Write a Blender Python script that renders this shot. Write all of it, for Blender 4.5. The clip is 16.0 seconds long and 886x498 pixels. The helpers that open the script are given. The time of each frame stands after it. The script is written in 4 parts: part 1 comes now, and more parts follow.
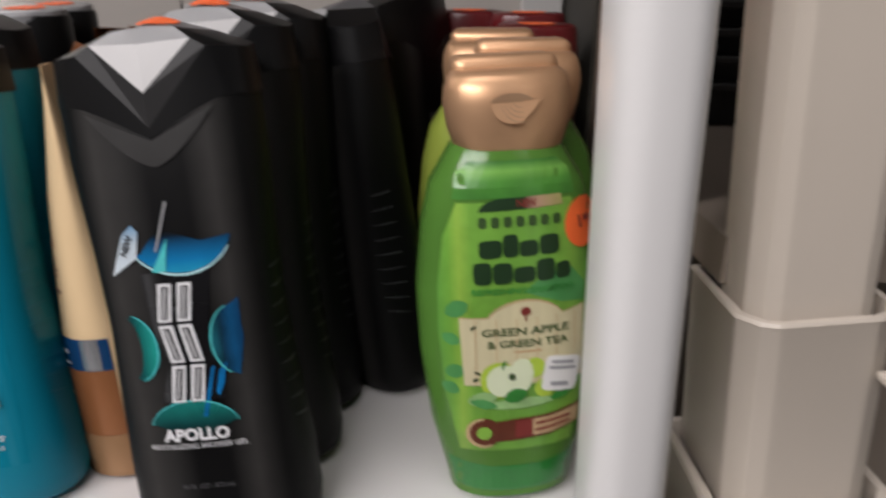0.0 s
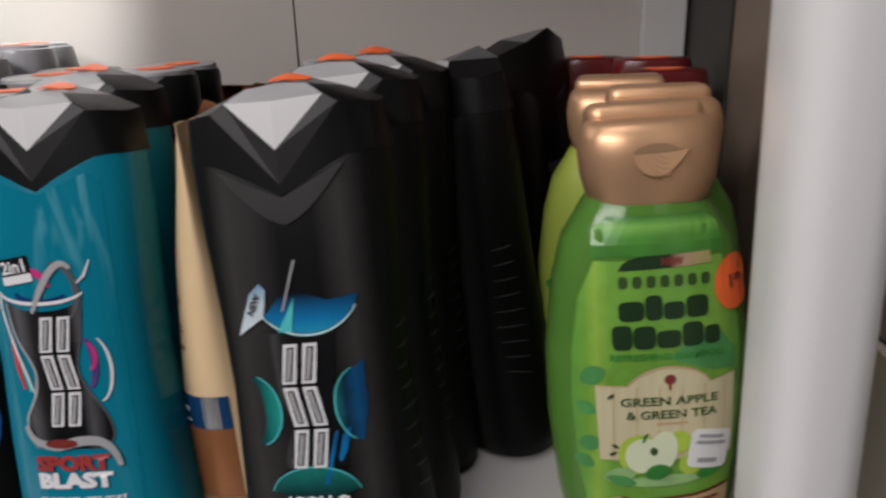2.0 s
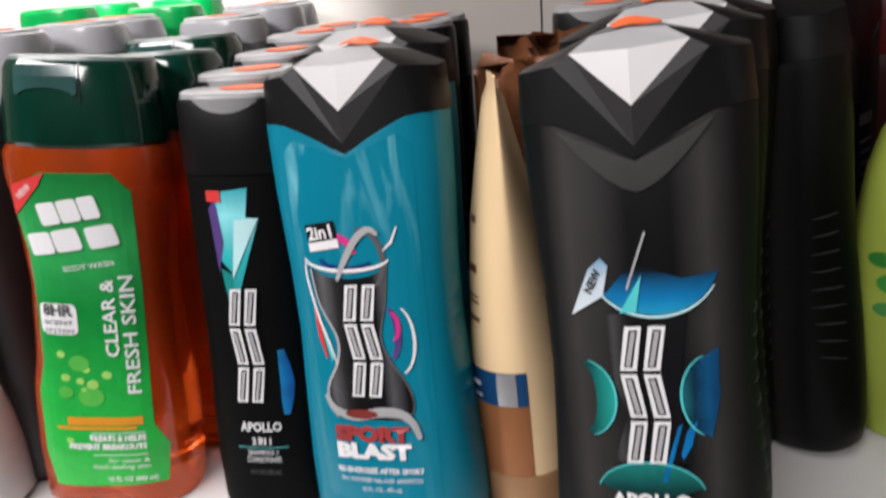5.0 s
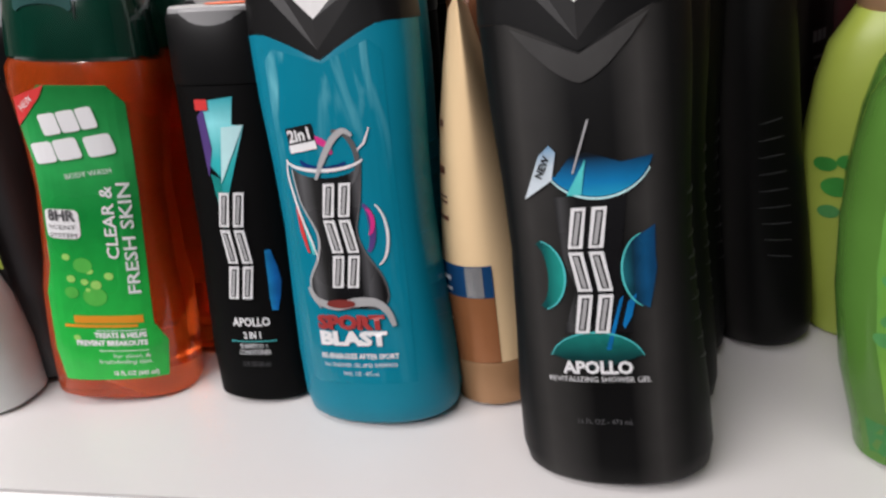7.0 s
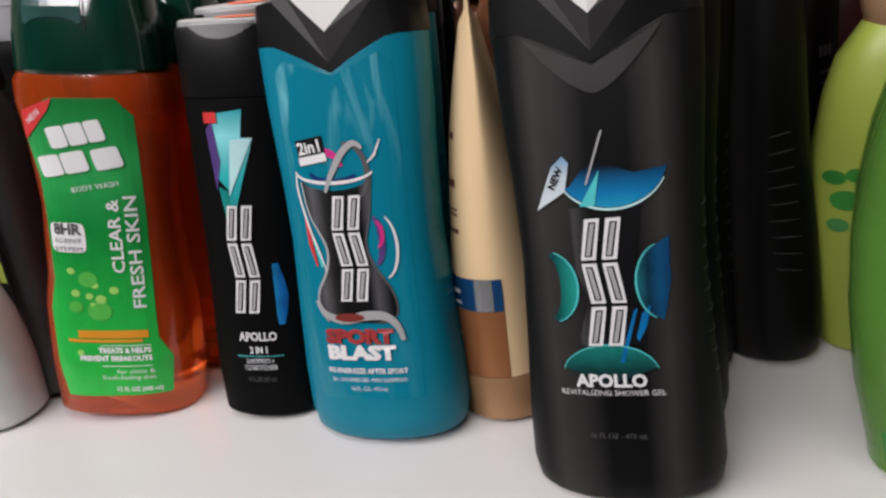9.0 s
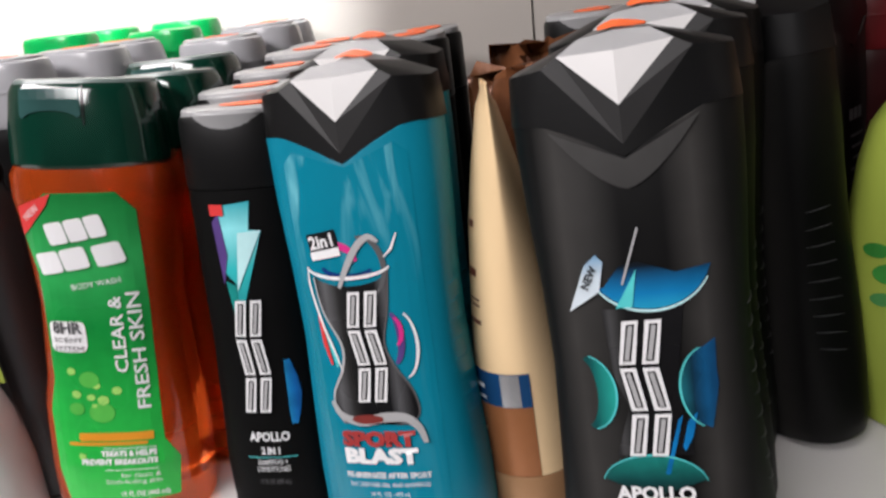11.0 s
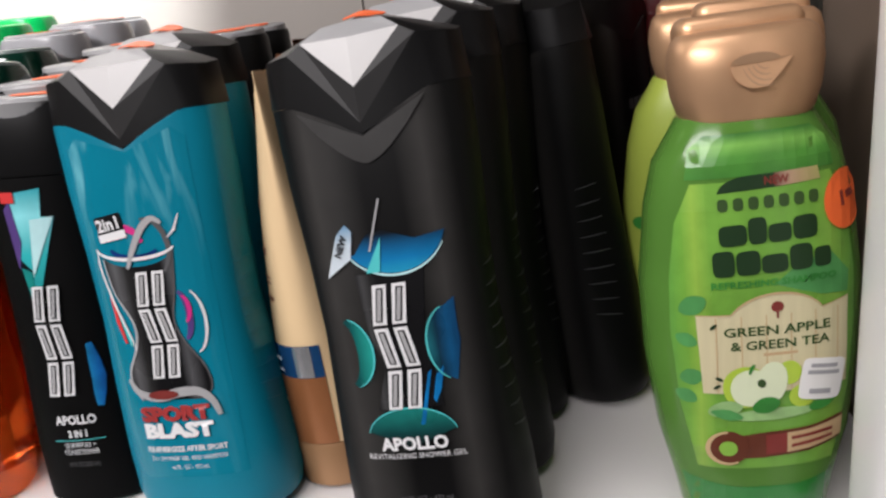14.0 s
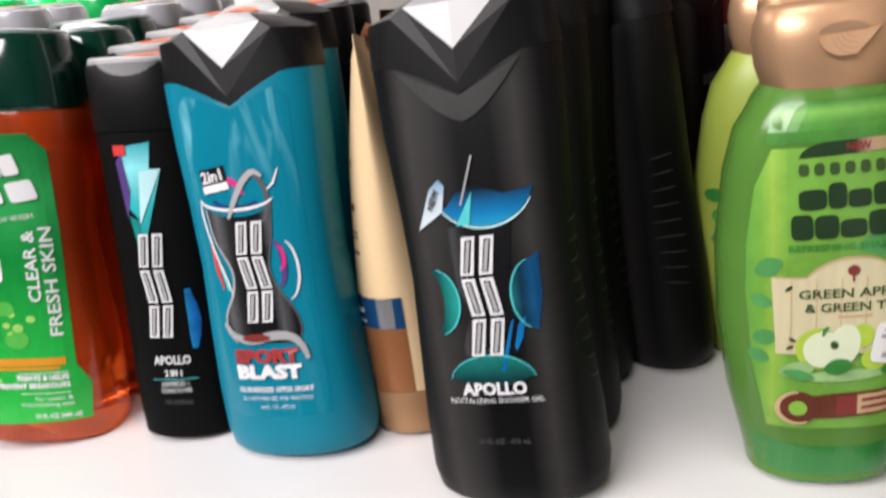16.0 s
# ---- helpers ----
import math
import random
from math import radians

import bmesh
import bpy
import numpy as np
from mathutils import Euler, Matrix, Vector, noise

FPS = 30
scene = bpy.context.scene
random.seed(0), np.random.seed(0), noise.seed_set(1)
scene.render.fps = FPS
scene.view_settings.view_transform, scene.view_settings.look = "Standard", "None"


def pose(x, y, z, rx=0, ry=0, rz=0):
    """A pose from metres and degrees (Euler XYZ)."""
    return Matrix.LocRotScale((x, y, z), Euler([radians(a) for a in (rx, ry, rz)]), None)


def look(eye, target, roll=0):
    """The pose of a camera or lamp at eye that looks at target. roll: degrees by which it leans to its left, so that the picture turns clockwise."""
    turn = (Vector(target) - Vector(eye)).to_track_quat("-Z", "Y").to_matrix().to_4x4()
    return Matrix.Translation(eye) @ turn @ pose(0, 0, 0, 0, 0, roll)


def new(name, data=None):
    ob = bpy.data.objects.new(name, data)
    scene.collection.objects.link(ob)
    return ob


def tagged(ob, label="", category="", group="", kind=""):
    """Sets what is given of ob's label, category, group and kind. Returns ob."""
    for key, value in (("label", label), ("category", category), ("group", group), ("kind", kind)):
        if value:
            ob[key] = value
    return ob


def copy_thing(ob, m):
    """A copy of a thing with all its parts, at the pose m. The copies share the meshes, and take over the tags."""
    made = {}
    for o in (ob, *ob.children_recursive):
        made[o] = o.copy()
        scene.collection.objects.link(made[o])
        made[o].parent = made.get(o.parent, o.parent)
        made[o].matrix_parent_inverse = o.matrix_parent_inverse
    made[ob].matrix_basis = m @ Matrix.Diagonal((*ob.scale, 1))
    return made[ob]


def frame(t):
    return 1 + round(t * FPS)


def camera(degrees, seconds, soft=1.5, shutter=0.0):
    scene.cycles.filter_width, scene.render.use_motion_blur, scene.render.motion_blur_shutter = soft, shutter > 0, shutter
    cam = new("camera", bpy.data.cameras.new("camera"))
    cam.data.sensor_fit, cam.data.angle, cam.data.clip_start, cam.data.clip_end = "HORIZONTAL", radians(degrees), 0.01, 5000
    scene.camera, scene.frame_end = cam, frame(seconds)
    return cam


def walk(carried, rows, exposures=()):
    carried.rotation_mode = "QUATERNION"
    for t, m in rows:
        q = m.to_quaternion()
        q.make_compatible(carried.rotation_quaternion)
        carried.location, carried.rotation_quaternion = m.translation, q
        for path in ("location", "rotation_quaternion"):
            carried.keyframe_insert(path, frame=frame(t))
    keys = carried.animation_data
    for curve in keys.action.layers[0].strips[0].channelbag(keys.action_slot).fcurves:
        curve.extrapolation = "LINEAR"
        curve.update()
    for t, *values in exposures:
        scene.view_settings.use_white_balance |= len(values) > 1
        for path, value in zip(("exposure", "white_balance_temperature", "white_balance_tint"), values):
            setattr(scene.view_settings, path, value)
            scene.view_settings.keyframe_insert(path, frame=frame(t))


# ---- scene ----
cam = camera(63.0, 16.0, soft=2.5, shutter=0.95)
PATH = [
    (0, (0.0924, -0.2460, 0.2363), (0.1100, 0.2184, 0.0518), 0.59),
    (0.5, (0.0886, -0.2393, 0.2339), (0.0727, 0.2292, 0.0599), -0.63),
    (1, (0.0592, -0.2287, 0.2390), (0.0255, 0.2383, 0.0636), -1.18),
    (1.5, (0.0628, -0.2258, 0.2384), (0.0028, 0.2420, 0.0724), -2.39),
    (2, (0.0747, -0.2280, 0.2356), (0.0315, 0.2455, 0.0810), -1.65),
    (2.5, (0.0891, -0.2237, 0.2369), (0.0370, 0.2495, 0.0840), -1.95),
    (3, (0.0705, -0.2198, 0.2390), (0.0091, 0.2526, 0.0872), -2.19),
    (3.5, (0.0451, -0.2136, 0.2359), (-0.0427, 0.2572, 0.0924), -3.05),
    (4, (0.0192, -0.2099, 0.2390), (-0.0915, 0.2540, 0.0889), -3.77),
    (4.5, (0.0039, -0.2055, 0.2352), (-0.1290, 0.2490, 0.0749), -4.70),
    (5, (-0.0018, -0.2089, 0.2343), (-0.1394, 0.2373, 0.0555), -4.74),
    (5.2, (-0.0016, -0.2135, 0.2313), (-0.1366, 0.2315, 0.0476), -4.70),
    (7.3, (0.0213, -0.2408, 0.2161), (-0.1179, 0.1938, 0.0117), -5.33),
    (7.5, (0.0205, -0.2415, 0.2146), (-0.1170, 0.1944, 0.0120), -5.01),
    (8, (0.0204, -0.2409, 0.2148), (-0.1176, 0.1947, 0.0119), -5.07),
    (8.2, (0.0189, -0.2451, 0.2142), (-0.1170, 0.1931, 0.0156), -4.82),
    (10.3, (0.0082, -0.2243, 0.2192), (-0.1338, 0.2193, 0.0375), -6.26),
    (10.5, (0.0062, -0.2224, 0.2211), (-0.1356, 0.2235, 0.0447), -6.36),
    (11, (0.0021, -0.2150, 0.2320), (-0.1389, 0.2341, 0.0634), -6.84),
    (11.5, (-0.0001, -0.2125, 0.2311), (-0.1311, 0.2436, 0.0737), -6.74),
    (12, (0.0117, -0.2118, 0.2272), (-0.1099, 0.2462, 0.0678), -7.00),
    (12.5, (0.0332, -0.2110, 0.2252), (-0.0778, 0.2465, 0.0570), -7.47),
    (13, (0.0499, -0.2169, 0.2181), (-0.0446, 0.2454, 0.0528), -6.99),
    (13.5, (0.0634, -0.2213, 0.2173), (-0.0266, 0.2409, 0.0491), -6.76),
    (14, (0.0667, -0.2267, 0.2203), (-0.0238, 0.2349, 0.0508), -6.34),
    (14.5, (0.0594, -0.2346, 0.2213), (-0.0362, 0.2285, 0.0591), -5.73),
    (15, (0.0531, -0.2413, 0.2210), (-0.0506, 0.2225, 0.0656), -5.34),
    (15.5, (0.0533, -0.2447, 0.2200), (-0.0599, 0.2145, 0.0575), -5.62),
    (16, (0.0523, -0.2499, 0.2148), (-0.0667, 0.2036, 0.0411), -5.65),
]
EXPOSURES = [(0.0, -0.25), (1.0, -0.16), (1.5, 0.2), (2.0, -0.54), (2.5, -0.55), (3.0, -0.48), (3.5, 0.17), (4.0, -0.03), (4.5, 0.15), (5.2, 0.1), (7.5, -0.12), (8.2, -0.22), (10.3, 0.0), (11.0, 0.12), (11.5, 0.0), (12.2, 0.2), (12.6, 0.47), (13.0, 0.5), (13.5, 0.38), (14.0, 0.0), (14.5, 0.28), (16.0, 0.37)]
walk(cam, [(t, look(eye, target, roll)) for t, eye, target, roll in PATH], EXPOSURES)

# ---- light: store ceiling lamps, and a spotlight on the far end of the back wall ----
world = bpy.data.worlds.new("store_air")
world.use_nodes = True
world.node_tree.nodes["Background"].inputs["Color"].default_value = (0.8, 0.85, 0.9, 1)
world.node_tree.nodes["Background"].inputs["Strength"].default_value = 0.1
scene.world = world


def area(name, eye, target, w, h, power, color=(1, 0.95, 0.962)):
    d = bpy.data.lights.new(name, "AREA")
    d.shape, d.size, d.size_y, d.energy, d.color = "RECTANGLE", w, h, power, color
    ob = new(name, d)
    ob.matrix_basis = look(eye, target)
    return ob


area("ceiling_lamp", (-1.0, -1.25, 1.35), (-0.1, 0.05, 0.1), 1.9, 0.42, 53)
area("ceiling_lamp_near", (-0.15, -0.35, 1.7), (-0.1, 0.1, 0.1), 1.2, 0.25, 10)
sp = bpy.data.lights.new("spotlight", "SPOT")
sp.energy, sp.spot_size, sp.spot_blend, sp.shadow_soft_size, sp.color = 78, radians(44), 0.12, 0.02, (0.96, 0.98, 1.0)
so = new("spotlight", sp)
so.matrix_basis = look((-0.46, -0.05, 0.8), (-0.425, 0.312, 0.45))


def part(name, bm, material, parent=None, label="", smooth=True, sharp=0.6):
    """Links a bmesh as one mesh object under a thing or part."""
    me = bpy.data.meshes.new(name)
    bmesh.ops.recalc_face_normals(bm, faces=bm.faces[:])
    bm.to_mesh(me)
    bm.free()
    me.materials.append(material)
    if smooth:
        for p in me.polygons:
            p.use_smooth = True
        me.set_sharp_from_angle(angle=sharp)
    ob = new(name, me)
    ob.parent = parent
    if label:
        tagged(ob, label=label)
    return ob


def thing(name, label, category, group="", kind=""):
    return tagged(new(name), label, category, group, kind)


# ---- materials ----
def mat(name, color, rough=0.4, metal=0.0, vary=0.08, grain=60.0, bump=0.0, bump_scale=400.0, trans=0.0, coat=0.0, ior=1.45, sub=0.0, stretch=(1, 1, 1)):
    m = bpy.data.materials.new(name)
    m.use_nodes = True
    nt = m.node_tree
    b = nt.nodes["Principled BSDF"]
    tc = nt.nodes.new("ShaderNodeTexCoord")
    mp = nt.nodes.new("ShaderNodeMapping")
    mp.inputs["Scale"].default_value = stretch
    nt.links.new(tc.outputs["Object"], mp.inputs["Vector"])
    n1 = nt.nodes.new("ShaderNodeTexNoise")
    n1.inputs["Scale"].default_value = grain
    n1.inputs["Detail"].default_value = 6
    nt.links.new(mp.outputs["Vector"], n1.inputs["Vector"])
    n2 = nt.nodes.new("ShaderNodeTexNoise")
    n2.inputs["Scale"].default_value = grain * 0.12
    nt.links.new(mp.outputs["Vector"], n2.inputs["Vector"])
    add = nt.nodes.new("ShaderNodeMath")
    add.operation = "ADD"
    nt.links.new(n1.outputs["Fac"], add.inputs[0])
    nt.links.new(n2.outputs["Fac"], add.inputs[1])
    ramp = nt.nodes.new("ShaderNodeMapRange")
    ramp.inputs["From Min"].default_value = 0.6
    ramp.inputs["From Max"].default_value = 1.4
    ramp.inputs["To Min"].default_value = 1 - vary
    ramp.inputs["To Max"].default_value = 1 + vary
    nt.links.new(add.outputs[0], ramp.inputs["Value"])
    mul = nt.nodes.new("ShaderNodeVectorMath")
    mul.operation = "SCALE"
    mul.inputs[0].default_value = color
    nt.links.new(ramp.outputs["Result"], mul.inputs["Scale"])
    nt.links.new(mul.outputs["Vector"], b.inputs["Base Color"])
    rr = nt.nodes.new("ShaderNodeMapRange")
    rr.inputs["From Min"].default_value = 0.3
    rr.inputs["From Max"].default_value = 0.7
    rr.inputs["To Min"].default_value = max(0.02, rough * 0.85)
    rr.inputs["To Max"].default_value = min(1, rough * 1.2)
    nt.links.new(n2.outputs["Fac"], rr.inputs["Value"])
    nt.links.new(rr.outputs["Result"], b.inputs["Roughness"])
    b.inputs["Metallic"].default_value = metal
    b.inputs["Transmission Weight"].default_value = trans
    b.inputs["Coat Weight"].default_value = coat
    b.inputs["Coat Roughness"].default_value = 0.12
    b.inputs["IOR"].default_value = ior
    if sub:
        b.inputs["Subsurface Weight"].default_value = sub
        b.inputs["Subsurface Radius"].default_value = (0.01, 0.006, 0.003)
    if bump:
        n3 = nt.nodes.new("ShaderNodeTexNoise")
        n3.inputs["Scale"].default_value = bump_scale
        nt.links.new(mp.outputs["Vector"], n3.inputs["Vector"])
        bp = nt.nodes.new("ShaderNodeBump")
        bp.inputs["Strength"].default_value = bump
        bp.inputs["Distance"].default_value = 0.0006
        nt.links.new(n3.outputs["Fac"], bp.inputs["Height"])
        nt.links.new(bp.outputs["Normal"], b.inputs["Normal"])
    return m


M_BLACK = mat("black_bottle_plastic", (0.0015, 0.0015, 0.0016), 0.6, vary=0.2, bump=0.1, ior=1.2)
M_CAP = mat("black_cap_plastic", (0.0045, 0.0045, 0.0048), 0.43, vary=0.1, bump=0.08, ior=1.31)
M_CAPTOP = mat("dark_grey_cap_top", (0.1, 0.1, 0.104), 0.32, vary=0.1)
M_SILVER = mat("silver_emblem", (0.62, 0.61, 0.605), 0.32, vary=0.03)
M_CHEVRON = mat("dark_facet", (0.024, 0.0235, 0.0238), 0.5, ior=1.3)
M_RIB = mat("rib_painted_glint", (0.05, 0.051, 0.054), 0.3)
M_TEAL = mat("teal_pearl_plastic", (0.003, 0.185, 0.275), 0.32, vary=0.14, grain=25, stretch=(1, 1, 0.22), bump=0.3, bump_scale=55, ior=1.3)
M_SLIMTOP = mat("grey_lid", (0.33, 0.33, 0.335), 0.38)
M_LIDGREY = mat("pale_grey_lid", (0.5, 0.5, 0.51), 0.35)
M_STICKER = mat("orange_price_dot", (0.9, 0.15, 0.035), 0.5, bump=0.2)
M_INK_W = mat("white_ink", (0.75, 0.75, 0.76), 0.4, vary=0.04)
M_INK_S = mat("silver_ink", (0.55, 0.55, 0.56), 0.3, metal=0.35, vary=0.08)
M_INK_G = mat("dim_grey_ink", (0.09, 0.09, 0.095), 0.4)
M_INK_K = mat("black_ink", (0.006, 0.006, 0.007), 0.3)
M_BLUE = mat("blue_foil", (0.004, 0.16, 0.42), 0.3, vary=0.5, grain=90)
M_DEEPBLUE = mat("deep_blue_foil", (0.006, 0.035, 0.17), 0.32, vary=0.6, grain=80)
M_GREENFOIL = mat("sea_green_foil", (0.01, 0.22, 0.2), 0.3, vary=0.5, grain=80)
M_AQUA = mat("aqua_ink", (0.09, 0.55, 0.56), 0.3, vary=0.2)
M_PALE = mat("pale_aqua_ink", (0.5, 0.78, 0.8), 0.3, vary=0.15)
M_PURPLE = mat("purple_ink", (0.09, 0.05, 0.2), 0.3, vary=0.3)
M_PINK = mat("magenta_ink", (0.6, 0.03, 0.22), 0.35)
M_RED = mat("red_ink", (0.6, 0.04, 0.04), 0.4)
M_SPORTRED = mat("dull_red_ink", (0.36, 0.04, 0.04), 0.4, vary=0.3)
M_AMBER = mat("amber_liquid_plastic", (1.0, 0.14, 0.02), 0.04, vary=0.5, grain=40, trans=0.76, ior=1.38, coat=0.5, stretch=(1, 1, 0.3), bump=0.7, bump_scale=70)
M_DKGREEN = mat("dark_green_cap", (0.0035, 0.045, 0.027), 0.09, vary=0.35, grain=40, trans=0.3, coat=0.6, stretch=(1, 1, 0.2))
M_CAPWINDOW = mat("smoky_green_thumb_panel", (0.03, 0.085, 0.08), 0.12, vary=0.25, coat=0.5)
M_DKGREENTOP = mat("green_cap_top", (0.16, 0.2, 0.19), 0.25)
M_BACKLABEL = mat("dark_back_label", (0.01, 0.06, 0.012), 0.4, vary=0.3)
M_LIMEDOT = mat("lime_bubble_ink", (0.32, 0.62, 0.14), 0.35, vary=0.3)
M_LIMEDIM = mat("dim_bubble_ink", (0.09, 0.46, 0.07), 0.35, vary=0.3)
M_ORANGEINK = mat("orange_ink", (0.7, 0.28, 0.02), 0.4)
M_GREYCAP = mat("silver_grey_cap", (0.38, 0.38, 0.4), 0.28, vary=0.08, coat=0.3)
M_BRIGHTGREEN = mat("bright_green_cap", (0.0, 0.27, 0.055), 0.25, vary=0.1, coat=0.3)
M_GREYBODY = mat("charcoal_bottle", (0.04, 0.04, 0.042), 0.35)
M_PALEBODY = mat("pale_grey_bottle", (0.62, 0.63, 0.62), 0.25, vary=0.08, coat=0.3)
M_GOLD = mat("rose_gold_cap", (0.66, 0.395, 0.225), 0.37, metal=0.62, vary=0.08, grain=40)
M_GREEN = mat("green_clear_bottle", (0.145, 0.355, 0.06), 0.16, vary=0.22, grain=20, trans=0.45, ior=1.36, coat=0.05)
M_GREENDEEP = mat("deep_green_base", (0.02, 0.19, 0.03), 0.12, vary=0.2, grain=30, coat=0.4)
M_GREENPANEL = mat("light_green_panel", (0.23, 0.45, 0.06), 0.22, vary=0.2, grain=18, coat=0.4)
M_LIME = mat("lime_conditioner_bottle", (0.33, 0.41, 0.065), 0.38, vary=0.08, grain=25)
M_CREAM = mat("cream_label", (0.6, 0.54, 0.34), 0.4, vary=0.12, grain=50, stretch=(6, 1, 0.4))
M_DKTEXT = mat("dark_green_ink", (0.012, 0.035, 0.012), 0.4)
M_OLIVE = mat("olive_ink", (0.035, 0.075, 0.02), 0.4, vary=0.2)
M_APPLEMIST = mat("pale_green_splash_ink", (0.3, 0.5, 0.2), 0.35, vary=0.3, grain=160)
M_LEAF = mat("leaf_ink", (0.04, 0.24, 0.04), 0.35, vary=0.4, grain=90)
M_LEAFPALE = mat("pale_leaf_ink", (0.075, 0.28, 0.08), 0.35, vary=0.3, grain=90)
M_APPLE = mat("apple_flesh_ink", (0.66, 0.72, 0.5), 0.4, vary=0.06)
M_GRAPE = mat("apple_skin_ink", (0.42, 0.58, 0.06), 0.35, vary=0.2)
M_BROWN = mat("brown_ribbon_ink", (0.12, 0.03, 0.015), 0.4, vary=0.3)
M_MAROON = mat("maroon_ink", (0.2, 0.03, 0.025), 0.4, vary=0.2)
M_TAN = mat("tan_ink", (0.52, 0.36, 0.2), 0.4)
M_PAPER = mat("white_price_paper", (0.78, 0.77, 0.76), 0.6, vary=0.04)
M_REDCAP = mat("dark_red_cap", (0.11, 0.008, 0.01), 0.34, vary=0.2)
M_REDBODY = mat("dark_maroon_bottle", (0.03, 0.004, 0.005), 0.3, vary=0.2)
M_TUBE = mat("beige_tube", (0.78, 0.57, 0.33), 0.36, vary=0.05, grain=30)
M_TUBECAP = mat("bronze_tube_cap", (0.36, 0.2, 0.1), 0.35, metal=0.3)
M_COPPER = mat("copper_band", (0.33, 0.13, 0.05), 0.32, metal=0.3, vary=0.1)
M_NAVY = mat("navy_band", (0.012, 0.07, 0.2), 0.25, metal=0.3)
M_SHINE = mat("silver_band", (0.7, 0.72, 0.75), 0.2, metal=0.8)
M_WRAP = mat("brown_foil_wrap", (0.16, 0.06, 0.025), 0.25, metal=0.2, vary=0.35, grain=120, bump=0.9, bump_scale=120)
M_SHELF = mat("white_shelf_laminate", (0.67, 0.65, 0.64), 0.32, vary=0.03, grain=12, bump=0.06)
M_SHELFEDGE = mat("white_shelf_edge", (0.85, 0.84, 0.82), 0.35, vary=0.02)
M_WALL = mat("warm_grey_panel", (0.37, 0.34, 0.31), 0.5, vary=0.04, grain=10, bump=0.1)
M_STRIP = mat("white_corner_strip", (0.44, 0.43, 0.415), 0.45, vary=0.03)
M_SIDE = mat("taupe_side_panel", (0.26, 0.215, 0.175), 0.55, vary=0.08, grain=14)
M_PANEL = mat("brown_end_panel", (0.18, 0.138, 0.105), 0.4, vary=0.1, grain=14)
M_DARKSIDE = mat("olive_grey_upright", (0.03, 0.0275, 0.021), 0.5, vary=0.12, grain=18)
M_POST = mat("white_enamel_post", (0.74, 0.73, 0.72), 0.32, vary=0.03, grain=9, bump=0.08)
M_BEIGE = mat("beige_moulded_plastic", (0.58, 0.515, 0.44), 0.42, vary=0.04, grain=14, bump=0.06, bump_scale=900)
M_LOUVRE = mat("black_louvre", (0.02, 0.019, 0.018), 0.5)
M_FLOOR = mat("store_floor", (0.42, 0.4, 0.38), 0.4, vary=0.1, grain=4)
M_ROOM = mat("store_wall", (0.08, 0.077, 0.075), 0.7, vary=0.04, grain=3)


def blend(name, axis, stops, rough=0.3, vary=0.12, coat=0.2):
    """Ink or plastic that fades from colour to colour along one axis of its bottle. stops: (metres, colour)."""
    m = mat(name, (1, 1, 1), rough, vary=vary, grain=120, coat=coat)
    nt = m.node_tree
    mul = [n for n in nt.nodes if n.type == "VECT_MATH"][0]
    tc = [n for n in nt.nodes if n.type == "TEX_COORD"][0]
    sep = nt.nodes.new("ShaderNodeSeparateXYZ")
    nt.links.new(tc.outputs["Object"], sep.inputs[0])
    mr = nt.nodes.new("ShaderNodeMapRange")
    lo, hi = stops[0][0], stops[-1][0]
    mr.inputs["From Min"].default_value, mr.inputs["From Max"].default_value = lo, hi
    nt.links.new(sep.outputs["XYZ".index(axis)], mr.inputs["Value"])
    cr = nt.nodes.new("ShaderNodeValToRGB")
    el = cr.color_ramp.elements
    while len(el) < len(stops):
        el.new(0.5)
    for e, (v, c) in zip(el, stops):
        e.position, e.color = (v - lo) / (hi - lo), (*c, 1)
    nt.links.new(mr.outputs["Result"], cr.inputs["Fac"])
    nt.links.new(cr.outputs["Color"], mul.inputs[0])
    return m


K0 = (0.006, 0.006, 0.007)
G_BOWL = blend("bowl_ink", "Z", [(0.122, (0.02, 0.33, 0.52)), (0.129, (0.004, 0.17, 0.4)), (0.1345, (0.004, 0.08, 0.2)), (0.1385, (0.0022, 0.006, 0.012)), (0.1425, (0.0022, 0.0022, 0.0025))])
G_LENS_L = blend("lens_ink", "X", [(-0.028, K0), (-0.02, (0.004, 0.07, 0.07)), (-0.0125, (0.02, 0.33, 0.28))])
G_LENS_R = blend("lens_ink_blue", "X", [(0.01, (0.012, 0.13, 0.16)), (0.0142, (0.005, 0.03, 0.06)), (0.0185, (0.006, 0.08, 0.2)), (0.0245, (0.005, 0.04, 0.12))], vary=0.4)
G_DOME = blend("dome_ink", "Z", [(0.054, K0), (0.06, (0.004, 0.05, 0.05)), (0.07, (0.012, 0.22, 0.19))], vary=0.3)
# the grey stripe near one edge is sheen painted into the black label
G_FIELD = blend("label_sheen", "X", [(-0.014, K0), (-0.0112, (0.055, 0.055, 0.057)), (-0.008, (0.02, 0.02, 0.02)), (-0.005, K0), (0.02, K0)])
# both grey bands on the black hourglass are painted sheen
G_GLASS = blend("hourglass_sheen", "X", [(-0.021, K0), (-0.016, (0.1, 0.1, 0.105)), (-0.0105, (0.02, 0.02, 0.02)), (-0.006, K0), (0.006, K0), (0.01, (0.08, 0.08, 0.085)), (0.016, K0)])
G_FLAG = blend("flag_ink", "Z", [(0.12, (0.62, 0.68, 0.72)), (0.136, (0.5, 0.58, 0.64)), (0.1445, (0.08, 0.24, 0.42))])
G_BOLT = blend("bolt_ink", "Z", [(0.096, (0.01, 0.2, 0.2)), (0.13, (0.03, 0.42, 0.44)), (0.148, (0.25, 0.7, 0.74)), (0.16, (0.03, 0.36, 0.42))])
